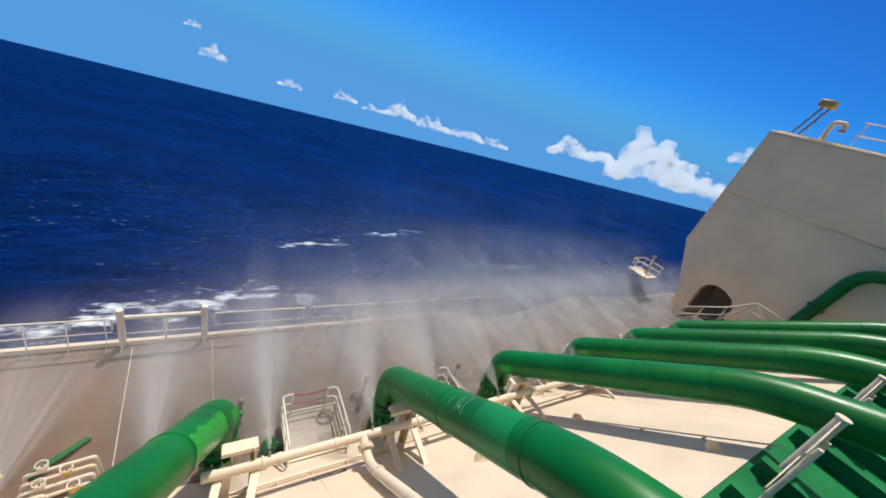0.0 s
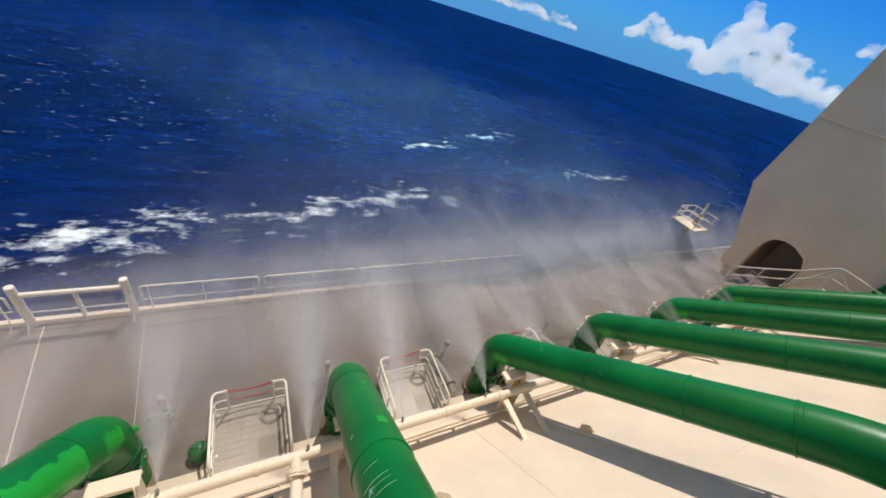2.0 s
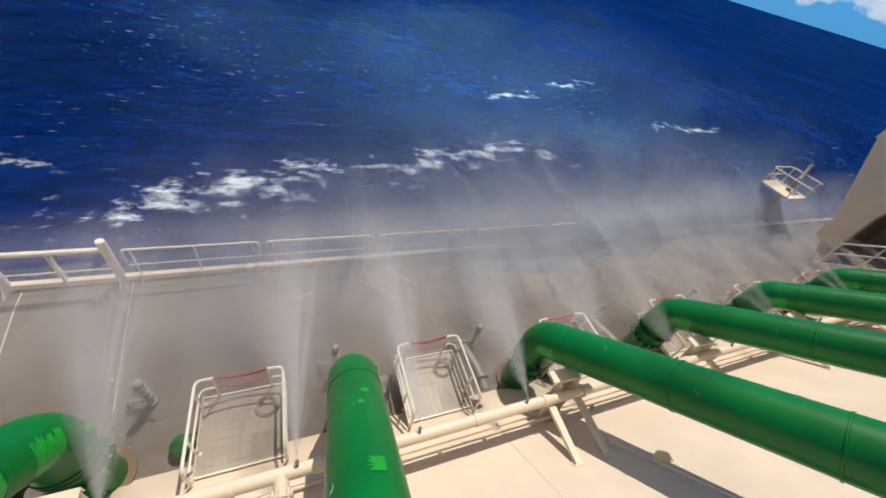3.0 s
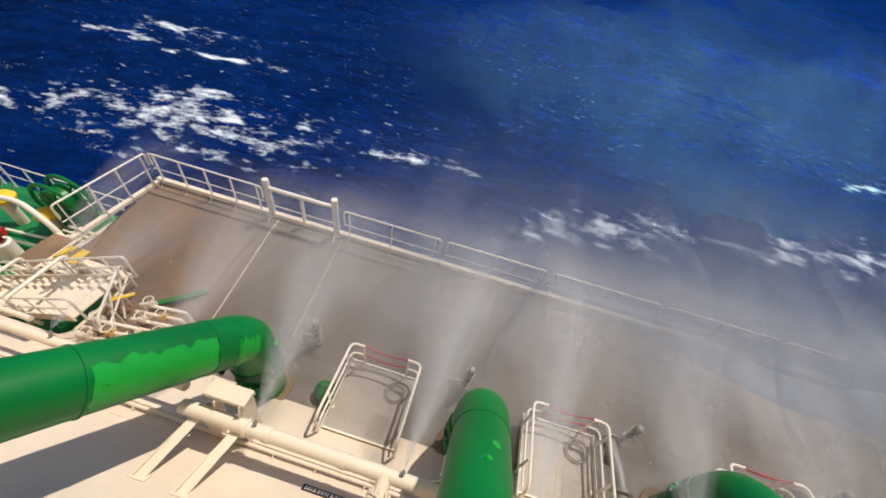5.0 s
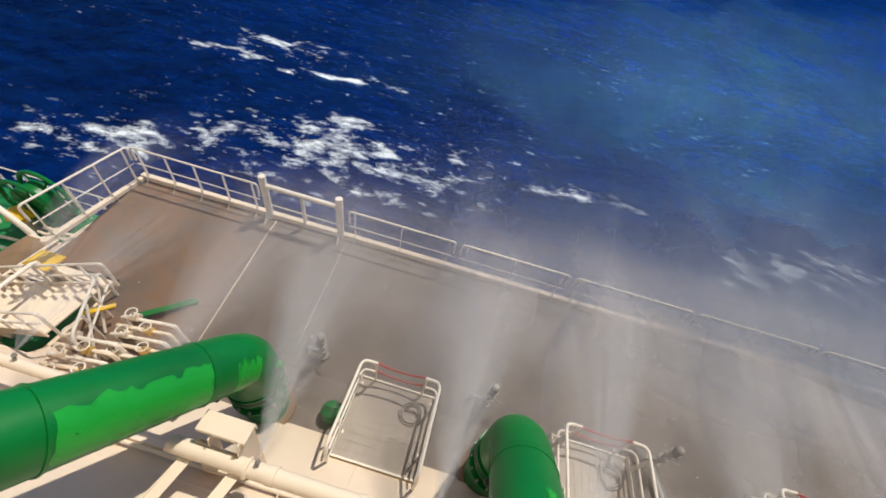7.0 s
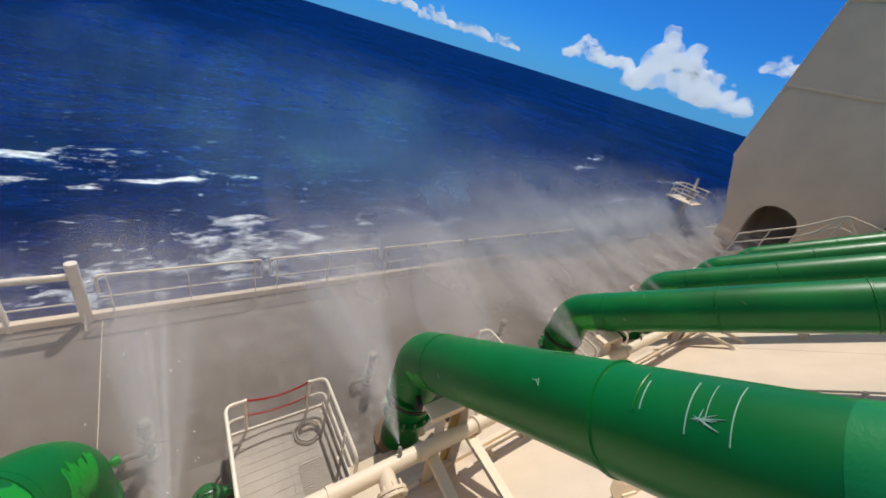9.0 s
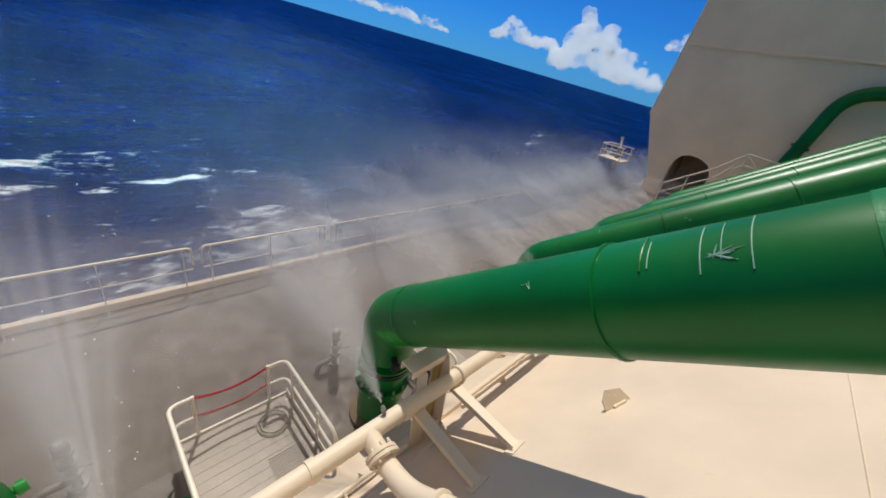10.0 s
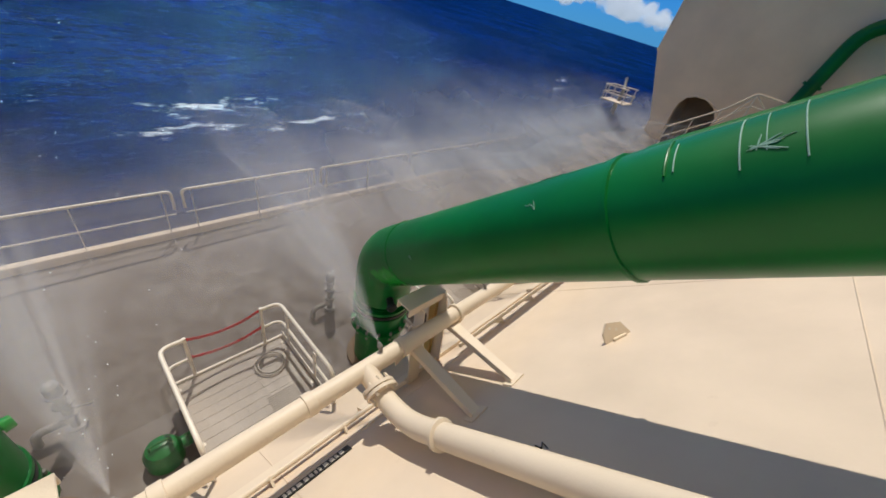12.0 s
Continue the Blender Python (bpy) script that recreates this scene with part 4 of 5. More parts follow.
# ---------------------------------------------------------------- access platforms
def platform(x, first=None):
    """Grated access platform: two bent side rails, red chains across the outer gap, an open grating with a ring."""
    m = pose(x, 0, -0.5)
    if first:
        return copy_thing(first, m)
    root = empty("access_platform", m, "grated access platform with bent cream rails and red chains", "platform", "access platforms")
    w, y0, y1, h = 0.72, 0.62, 2.0, 0.72
    for s in (-1, 1):
        sx = s * w
        gap = s * 0.46
        part("top_rail", tube(B(), [(sx, 0.5, 0.1), *rounded([(sx, 0.5, 0.1), (sx, 0.52, h), (sx, y1, h), (gap, y1, h)], 0.17, 6)[1:]], 0.026, 10), WHITE, root)
        part("mid_rail", tube(B(), rounded([(sx, 0.62, 0.36), (sx, y1, 0.36), (gap, y1, 0.36)], 0.15, 6), 0.02, 10), WHITE, root)
        bm = B()
        tube(bm, [(gap, y1, h + 0.03), (gap, y1, 0.02)], 0.022, 8)
        part("gate_post", bm, WHITE, root)
        bm = B()
        beam(bm, (sx, y1 - 0.22, 0.0), (sx, y1 - 0.22, h - 0.02), 0.012, 0.07, (0, 1, 0))
        part("post", bm, WHITE, root, smooth=False)
        bm = B()
        beam(bm, (sx, 1.0, 0.0), (sx, 1.0, 0.6), 0.012, 0.06, (0, 1, 0))
        part("post", bm, WHITE, root, smooth=False)
        bm = B()
        beam(bm, (sx, y0 - 0.1, 0.05), (sx, y1, 0.05), 0.012, 0.12)
        part("side_plate", bm, WHITE, root, smooth=False)
    for z, sag in ((h - 0.02, 0.1), (0.36, 0.09)):
        bm = B()
        n = 30
        for i in range(n):
            t0, t1 = i / n, (i + 1) / n
            f = lambda t: Vector((-0.46 + 0.92 * t, y1 + 0.02, z - sag * 4 * t * (1 - t)))
            a, b = f(t0), f(t1)
            d = (b - a)
            o = Vector((0, 0.012, 0)) if i % 2 else Vector((0, 0, 0.012))
            tube(bm, [a - d * 0.2 + o, b + d * 0.2 + o], 0.008, 5)
            tube(bm, [a - d * 0.2 - o, b + d * 0.2 - o], 0.008, 5)
        part("chain", bm, RED, root, "red plastic chain")
    # grating: thin bearing and cross bars as one open mesh, with a ribbed mat on its inner half
    bm = B()
    for i in range(11):
        xx = -w + 0.02 + (2 * w - 0.04) * i / 10
        box(bm, (xx - 0.003, y0, -0.012), (xx + 0.003, y1, 0.001))
    for i in range(11):
        yy = y0 + (y1 - y0) * i / 10
        box(bm, (-w, yy - 0.003, -0.01), (w, yy + 0.003, 0.0))
    grating = part("grating", bm, STEELGREY, root, smooth=False)
    bm = B()
    for i in range(14):
        yy = y0 + 0.08 + 0.032 * i
        box(bm, (0.1, yy, -0.016), (w - 0.06, yy + 0.014, 0.004))
    part("ribbed_mat", bm, DECKGREY, grating, "pale ribbed mat", smooth=False)
    for yy in (y0, y1):
        part("frame_bar", beam(B(), (-w, yy, 0), (w, yy, 0), 0.03, 0.06), WHITE, root, smooth=False)
    bm = B()
    for r in (0.2, 0.16):
        tube(bm, [(0.36 + r * math.cos(t * math.pi / 14), 1.6 + r * math.sin(t * math.pi / 14), 0.025) for t in range(29)], 0.012, 6, False)
    part("ring", bm, STEELGREY, grating)
    # open pan under the grating
    bm = B()
    box(bm, (-w, y0, -0.045), (w, y1, -0.004))
    part("pan", bm, DECKGREY, root, smooth=False)
    for sx in (-w + 0.04, w - 0.04):
        for yy in (1.0, y1 - 0.12):
            part("leg", tube(B(), [(sx, yy, -0.35 + max(0, (yy - 1.9) * 0.2)), (sx, yy, 0)], 0.03, 8), WHITE, root)
    return root


STEELGREY = paint("galvanised_grating", (0.40, 0.35, 0.29), 0.55, stain_amount=0.3, metal=0.0)
DECKGREY = paint("grey_brown_pan", (0.36, 0.305, 0.25), 0.4, stain_amount=0.3)
p0 = platform(-0.95)
for x in (2.75, 6.45, 10.4, 14.4, 18.5):
    platform(x, p0)


# ---------------------------------------------------------------- deck fittings under the spray
def valve_tower(x, y, s=1.0, first=None):
    if first:
        o = copy_thing(first, pose(x, y, deck_z(y)))
        return o
    root = empty("valve_spindle", pose(x, y, deck_z(y)), "wet steel valve spindle with flanged collars on the side deck", "valve", "valve spindles")
    part("stem", tube(B(), [(0, 0, 0), (0, 0, 0.7)], 0.05, 14), STEEL, root)
    for z in (0.05, 0.3, 0.5, 0.68):
        part("collar", tube(B(), [(0, 0, z), (0, 0, z + 0.03)], 0.095, 18), STEEL, root)
    part("cap", tube(B(), [(0, 0, 0.72), (0, 0, 0.85), (0, 0, 0.88)], [0.075, 0.075, 0.04], 16), STEEL, root)
    part("side_pipe", tube(B(), rounded([(0, 0, 0.2), (-0.32, 0, 0.2), (-0.34, 0, -0.0)], 0.1), 0.045, 10), STEEL, root)
    part("hand_lever", tube(B(), [(0, 0, 0.4), (0.22, -0.1, 0.44)], 0.014, 6), STEEL, root)
    return root


v0 = valve_tower(-2.6, 2.25)
for x, y in ((0.78, 2.3), (4.2, 2.2), (8.2, 2.2), (12.2, 2.2)):
    valve_tower(x, y, 1, v0)


def wet_hose(x):
    """Thick bent steel branch beside a platform, running from the slope to the deck."""
    root = empty("branch_line", pose(x, 0.9, WELL_Z), "wet grey steel branch line bending down to the deck", "pipe", "branch lines")
    part("pipe_run", tube(B(), rounded([(0, -0.15, 0.75), (0, 0.3, 0.8), (-0.1, 1.2, 0.6), (-0.1, 1.35, 0.03)], 0.3), 0.12, 16), STEEL, root)
    part("flange", tube(B(), [(0, 0.1, 0.77), (0, 0.16, 0.775)], 0.19, 20), STEEL, root)
    part("flange", tube(B(), [(-0.09, 1.0, 0.64), (-0.1, 1.05, 0.63)], 0.19, 20), STEEL, root)
    return root


h0 = wet_hose(3.75)
for x in (7.8, 11.8, 15.8):
    copy_thing(h0, pose(x, 0.9, WELL_Z))


def green_pump(x, y):
    root = empty("pump_cover", pose(x, y, WELL_Z), "small rounded green pump cover on the side deck", "pump", "pump covers")
    part("cover", tube(B(), [(0, 0, 0), (0, 0, 0.2), (0, 0, 0.28), (0, 0, 0.32)], [0.19, 0.19, 0.15, 0.06], 20), GREEN, root)
    part("outlet", tube(B(), rounded([(0.1, 0, 0.12), (0.42, 0.05, 0.12), (0.45, 0.05, 0.0)], 0.08), 0.08, 12), GREEN, root)
    part("handle", tube(B(), rounded([(-0.1, 0, 0.27), (-0.1, 0, 0.38), (0.1, 0, 0.38), (0.1, 0, 0.27)], 0.05), 0.014, 6), GREEN, root)
    return root


g0 = green_pump(-1.98, 1.3)
copy_thing(g0, pose(5.35, 1.15, WELL_Z))
copy_thing(g0, pose(9.4, 1.15, WELL_Z))


def green_bar():
    root = empty("hose_rack", pose(-5.95, 2.2, deck_z(2.2)), "low green steel rack lying on the wet deck", "rack")
    bm = B()
    beam(bm, (-0.4, -0.35, 0.1), (0.4, 0.35, 0.1), 0.12, 0.06)
    part("bar", bm, GREEN, root, smooth=False)
    for k in (-0.8, 0.8):
        bm = B()
        box(bm, (k * 0.4 - 0.05, k * 0.35 - 0.05, 0), (k * 0.4 + 0.05, k * 0.35 + 0.05, 0.07))
        part("foot", bm, GREEN, root, smooth=False)


green_bar()


def monitor_platform():
    """A monitor stand over the rail: tilted plate with rails and a nozzle barrel."""
    root = empty("monitor_stand", pose(19.6, 5.2, DECK_Z), "cream monitor stand with curved rails over the deck edge", "monitor stand")
    part("column", tube(B(), [(0, 0, 0), (0, 0, 2.0)], 0.12, 14), CREAM, root)
    bm = B()
    prism(bm, [(-0.7, -0.6, 2.0), (0.7, -0.6, 2.0), (0.7, 0.7, 2.0), (-0.7, 0.7, 2.0)], (0, 0, 0.06))
    part("plate", bm, CREAM, root, smooth=False)
    for z in (0.4, 0.75):
        part("rail", tube(B(), rounded([(-0.7, -0.6, 2.0 + z), (-0.7, 0.7, 2.0 + z), (0.7, 0.7, 2.0 + z), (0.7, -0.6, 2.0 + z)], 0.2), 0.03, 8), CREAM, root)
    for x, y in ((-0.7, -0.5), (-0.7, 0.6), (0.7, 0.6), (0.7, -0.5), (0, 0.7)):
        part("post", tube(B(), [(x, y, 2.04), (x, y, 2.75)], 0.025, 8), CREAM, root)
    part("monitor_base", tube(B(), [(0.2, 0, 2.05), (0.2, 0, 2.6)], 0.1, 12), STEEL, root)
    part("barrel", tube(B(), [(0.15, -0.05, 2.6), (0.75, 0.25, 3.1), (0.78, 0.27, 3.12)], [0.09, 0.07, 0.1], 12), STEEL, root)


monitor_platform()


# ---------------------------------------------------------------- deckhouse fittings
def wall_rail():
    """Rails of the steps that climb from the side deck to the trunk, in front of the passage."""
    root = empty("stair_rail", pose(19.3, 0, DECK_Z), "cream steel stair and landing rails in front of the passage", "guard rail")
    top = [(0, 2.3, 1.68), (0, 0.55, 3.02), (0, -0.32, 3.95), (0.1, -1.6, 3.85), (0.3, -4.0, 3.9)]
    low = [(x, y, z - 0.5) for x, y, z in top]
    part("top_rail", tube(B(), rounded(top, 0.15), 0.035, 8), CREAM, root)
    part("mid_rail", tube(B(), rounded(low, 0.15), 0.028, 8), CREAM, root)
    for x, y, z in top + [(0, 1.4, 2.37), (0.2, -2.8, 3.87)]:
        part("post", tube(B(), [(x, y, z - 1.0), (x, y, z)], 0.03, 8), CREAM, root)
    for a, b in (((0, -0.32, 3.9), (0, 0.6, 2.1)), ((0, -0.32, 3.9), (0.1, -1.5, 2.9))):
        part("brace", tube(B(), [a, b], 0.03, 8), CREAM, root)
    bm = B()
    prism(bm, [(-0.05, 2.4, 0.0), (-0.05, 2.4, 0.6), (-0.05, 0.55, 2.02), (-0.05, -0.4, 2.95), (-0.05, -4.2, 2.9), (-0.05, -4.2, 2.6), (-0.05, -0.2, 2.6), (-0.05, 1.6, 0.9), (-0.05, 1.9, 0.0)], (0.06, 0, 0))
    part("stringer", bm, CREAM, root, smooth=False)


wall_rail()


def roof_lamp():
    root = empty("deck_floodlight", pose(22.3, 3.2, 11.6), "orange-brown floodlight on a lattice bracket on the roof", "floodlight")
    for dy in (-0.15, 0.15):
        part("leg", tube(B(), [(0, dy + 0.5, 0), (0, dy, 1.4)], 0.05, 8), STEEL, root)
    for z in (0.3, 0.7, 1.1):
        part("rung", tube(B(), [(0, 0.4 - 0.3 * z, z), (0, 0.1 - 0.3 * z + 0.1, z)], 0.03, 6), STEEL, root)
    bm = B()
    box(bm, (-0.25, -0.3, 1.4), (0.25, 0.35, 1.75), 0.05)
    part("lamp_housing", bm, OCHRE, root)


roof_lamp()


def roof_vent(y, s):
    root = empty("roof_vent", pose(22.4, y, 11.6), "small curved gooseneck vent on the deckhouse roof", "vent", "roof vents")
    part("neck", tube(B(), rounded([(0, 0, 0), (0, 0, 0.8 * s), (0, -0.45 * s, 0.8 * s), (0, -0.45 * s, 0.5 * s)], 0.3 * s), 0.1 * s, 12), GREEN_DECK if s < 1 else WALL, root)
    part("mouth", tube(B(), [(0, -0.45 * s, 0.52 * s), (0, -0.45 * s, 0.44 * s)], 0.13 * s, 12), STEEL, root)


roof_vent(2.6, 1.1)
roof_vent(-1.9, 0.9)


def roof_rail():
    root = empty("roof_rail", pose(22.6, 0, 11.62), "white steel rail round the deckhouse roof", "guard rail")
    for z in (0.5, 1.1):
        part("rail", tube(B(), [(0, 1.6, z), (0, -20, z + 0.1)], 0.035, 8), WHITE, root)
    for i in range(11):
        part("post", tube(B(), [(0, 1.5 - 2 * i, 0), (0, 1.5 - 2 * i, 1.12)], 0.03, 8), WHITE, root)


roof_rail()


def wall_pipe():
    """Green pipe that climbs the deckhouse front."""
    root = empty("wall_pipe", pose(21.5, 0, 0), "dark green pipe bending up the deckhouse front", "pipe")
    part("run", tube(B(), rounded([(0, -1.5, 2.9), (0, -2.1, 6.7), (0, -4.2, 7.1), (0, -14, 7.4)], 0.9, 8), 0.28, 20), GREEN, root)
    part("flange", tube(B(), [(0, -1.72, 4.3), (0, -1.74, 4.42)], 0.36, 20), GREEN, root)


wall_pipe()


# ---------------------------------------------------------------- trunk deck fittings
def trunk_post(x, y):
    """Cream stanchion with gusset plates that carries the inboard pipe run."""
    root = empty("pipe_stanchion", pose(x, y, TOP_Z - 0.02), "cream pipe stanchion with gusset plates on the green deck", "stanchion", "pipe stanchions")
    part("post", tube(B(), [(0, 0, 0), (0, 0, 1.75)], 0.085, 16), CREAM, root)
    part("cap", tube(B(), [(0, 0, 1.75), (0, 0, 1.78)], 0.11, 16), CREAM, root)
    for z in (0.45, 1.4):
        bm = B()
        prism(bm, [(-0.09, -0.01, z + 0.05), (-1.0, -0.01, z - 0.25), (-1.05, -0.01, z - 0.1), (-0.8, -0.01, z + 0.1), (-0.09, -0.01, z + 0.33)], (0, 0.02, 0))
        part("gusset", bm, CREAM, root, smooth=False)
    for i, dx in enumerate((-0.6, -1.05)):
        part("brace", tube(B(), [(dx, -0.08, 0), (dx + 0.1, -0.08, 1.45)], 0.045, 10), CREAM, root)
    return root


t0 = trunk_post(5.9, -4.85)
for x, y in ((9.95, -4.85), (14.0, -4.85), (18.05, -4.85)):
    copy_thing(t0, pose(x, y, TOP_Z - 0.02))


def trunk_beam(x):
    """Green stiffener that stands across the trunk deck's edge."""
    root = empty("deck_stiffener", pose(x, TOP_Y - 0.1, TOP_Z - 0.02), "green welded stiffener on the trunk deck edge", "stiffener", "deck stiffeners")
    bm = B()
    box(bm, (-0.03, -4.5, 0), (0.03, 0, 0.35))
    part("web", bm, GREEN_DECK, root, smooth=False)
    bm = B()
    box(bm, (-0.12, -4.5, 0.352), (0.12, 0, 0.38))
    part("flange", bm, GREEN_DECK, root, smooth=False)
    return root


s0 = trunk_beam(4.2)
for x in (5.6, 7.9, 9.4, 10.9, 12.6, 14.2, 15.8, 2.6, 1.0, 18):
    copy_thing(s0, pose(x, TOP_Y - 0.1, TOP_Z - 0.02))


# ---------------------------------------------------------------- forward steps and lower deck
def forward_stairs():
    """Long ship stairs: saw-toothed treads between stringers, two-bar handrails with raked posts and cross hoops."""
    X0, Z0 = HEAD_X - 0.02, -0.55
    run, drop = 5.4, Z0 - LOW_Z
    root = empty("ship_stairs", pose(X0, 0, Z0), "cream inclined ship stairs with rails down to the green deck", "stairs")
    P = lambda f, y, h: Vector((-run * f, y, -drop * f + h))
    for y in (1.05, 2.2):
        bm = B()
        beam(bm, P(0, y, 0.0), P(1, y, 0.03), 0.03, 0.2)
        part("stringer", bm, CREAM, root, smooth=False)
        for h in (0.34, 0.66):
            part("handrail", tube(B(), [P(-0.04, y, h), P(1, y, h)], 0.026, 8), WHITE, root)
        part("rail_end", tube(B(), rounded([P(-0.04, y, 0.66), P(-0.09, y, 0.66), P(-0.09, y, 0.0)], 0.12), 0.026, 8), WHITE, root)
        for k in range(8):
            f = 0.02 + k * 0.137
            part("rail_post", tube(B(), [P(f, y, 0), P(f + 0.02, y, 0.67)], 0.024, 8), WHITE, root)
        for k in range(4):
            f = 0.08 + 0.22 * k
            part("brace", tube(B(), [P(f, y, 0.05), P(f + 0.12, y, 0.66)], 0.018, 6), WHITE, root)
    n = 15
    for i in range(n):
        f = (i + 0.5) / n
        bm = B()
        c_ = P(f, 1.62, 0.0)
        box(bm, (c_.x - 0.14, 1.07, c_.z - 0.02), (c_.x + 0.14, 2.18, c_.z + 0.015), 0.005)
        part("tread", bm, CREAM, root, smooth=False)
    for f in (0.28, 0.62):
        part("hoop", tube(B(), rounded([P(f, 0.95, -0.2), P(f - 0.03, 0.95, 0.75), P(f, 2.25, 0.75), P(f, 2.25, 0.0)], 0.1), 0.04, 8), WHITE, root)


forward_stairs()


def head_rail():
    """Rails that close the landing at the head of the stairs, with a yellow bar."""
    root = empty("landing_rail", pose(-6.35, 0.95, WELL_Z), "cream braced rails round the landing at the stair head", "guard rail")
    a, b = Vector((0, 0, 0)), Vector((-0.75, 1.25, 0))
    up = Vector((0, 0, 1))
    part("top_rail", tube(B(), rounded([a, a + up * 0.85, b + up * 0.85, b], 0.18), 0.028, 8), WHITE, root)
    part("mid_rail", tube(B(), [a + up * 0.45, b + up * 0.45], 0.022, 8), WHITE, root)
    for f in (0.33, 0.66):
        p = a.lerp(b, f)
        part("post", tube(B(), [p, p + up * 0.85], 0.022, 8), WHITE, root)
    for f in (0.0, 0.4):
        part("brace", tube(B(), [a.lerp(b, f) + up * 0.05, a.lerp(b, f + 0.5) + up * 0.8], 0.022, 8), WHITE, root)
    bm = B()
    beam(bm, (-0.25, 0.9, 0.45), (-0.62, 0.55, 0.45), 0.09, 0.03)
    part("yellow_bar", bm, YELLOW, root, "yellow warning bar", smooth=False)
    part("bar_arm", tube(B(), [(-0.25, 0.9, 0.45), tuple(b * 0.6 + up * 0.45)], 0.02, 6), WHITE, root)


head_rail()


def valve_cluster(x, y):
    """A bunch of small lines and valves beside the landing."""
    root = empty("valve_manifold", pose(x, y, WELL_Z), "cluster of cream and ochre lines and valves by the landing", "valve")
    rnd = random.Random(8)
    for i in range(5):
        y_ = -0.3 + 0.15 * i
        part("line", tube(B(), rounded([(-0.5, y_, 0), (-0.5, y_, 0.3 + 0.06 * i), (0.5, y_ + 0.1, 0.34 + 0.06 * i), (0.55, y_ + 0.1, 0)], 0.08), 0.035, 8), CREAM if i % 2 else WHITE, root)
        k = rnd.uniform(-0.3, 0.3)
        part("valve_body", tube(B(), [(k - 0.07, y_ + 0.05, 0.33 + 0.06 * i), (k + 0.07, y_ + 0.06, 0.33 + 0.06 * i)], 0.075, 12), OCHRE if i in (1, 3) else CREAM, root)
        part("hand_wheel", tube(B(), [(k + 0.09 * math.cos(a * math.pi / 7), y_ + 0.05 + 0.09 * math.sin(a * math.pi / 7), 0.5 + 0.06 * i) for a in range(15)], 0.012, 5, False), WHITE, root)
        part("spindle", tube(B(), [(k, y_ + 0.05, 0.36 + 0.06 * i), (k, y_ + 0.05, 0.5 + 0.06 * i)], 0.014, 6), STEEL, root)


valve_cluster(-5.75, 1.35)
valve_cluster(-6.35, 0.75)

for a, b in ((-12.6, -9.2), (-16.1, -12.7), (-19.6, -16.2), (-23.1, -19.7), (-26.6, -23.2)):
    rail_panel(a, b, y=RAIL_Y + 0.3, base=LOW_Z, h=1.1, posts=4)


def hydrant(x, y):
    root = empty("fire_hydrant", pose(x, y, LOW_Z), "red fire hydrant valve on a white drum base", "hydrant")
    part("base", tube(B(), [(0, 0, 0), (0, 0, 0.75), (0, 0, 0.8)], [0.26, 0.26, 0.2], 20), WHITE, root)
    part("body", tube(B(), [(0, 0, 0.8), (0, 0, 1.5)], 0.13, 14), RED, root)
    part("outlet", tube(B(), [(0, 0, 1.3), (-0.35, 0.2, 1.45)], [0.11, 0.14], 14), RED, root)
    part("cross_body", tube(B(), [(-0.15, -0.15, 1.1), (0.2, 0.2, 1.1)], 0.13, 14), RED, root)
    part("hand_wheel", tube(B(), [(0.2 * math.cos(i * math.pi / 10), 0.2 * math.sin(i * math.pi / 10), 1.6) for i in range(21)], 0.025, 6, False), RED, root)
    part("spindle", tube(B(), [(0, 0, 1.5), (0, 0, 1.62)], 0.03, 8), STEEL, root)


hydrant(-12.9, 2.9)


def mushroom_vent(x, y, s=1.0):
    root = empty("mushroom_vent", pose(x, y, LOW_Z), "yellow-topped mushroom vent on the green deck", "vent", "mushroom vents")
    part("trunk", tube(B(), [(0, 0, 0), (0, 0, 1.0)], 0.16, 16), CREAM, root)
    part("cap", tube(B(), [(0, 0, 0.95), (0, 0, 1.05), (0, 0, 1.15), (0, 0, 1.2)], [0.33, 0.35, 0.27, 0.08], 22), YELLOW, root)
    return root


m0 = mushroom_vent(-15.7, 3.75)
copy_thing(m0, pose(-14.2, 4.15, LOW_Z))
copy_thing(m0, pose(-13.0, 4.3, LOW_Z - 0.35))


def yellow_hose():
    root = empty("yellow_line", pose(-15.4, 2.9, LOW_Z), "bent yellow pipe line over the green deck", "pipe")
    part("line", tube(B(), rounded([(-3.0, 1.0, 0.5), (-0.8, 0.2, 0.45), (0.8, 0.5, 0.45), (0.85, 0.5, 0)], 0.4), 0.06, 10), YELLOW, root)
    part("foot", tube(B(), [(-2.9, 0.95, 0), (-2.9, 0.95, 0.5)], 0.05, 8), YELLOW, root)


yellow_hose()


def hatch():
    root = empty("hatch_box", pose(-11.2, 3.1, LOW_Z), "brown wet hatch with a cream coaming on the forward deck", "hatch")
    bm = B()
    box(bm, (-0.9, -0.7, 0), (0.9, 0.7, 0.7), 0.03)
    part("coaming", bm, CREAM, root, smooth=False)
    for x in (-0.44, 0.44):
        bm = B()
        box(bm, (x - 0.4, -0.6, 0.702), (x + 0.4, 0.6, 0.76), 0.02)
        part("cover", bm, RUST, root, smooth=False)
    part("bar", tube(B(), [(0, -0.7, 0.8), (0, 0.7, 0.8)], 0.04, 8), CREAM, root)


hatch()


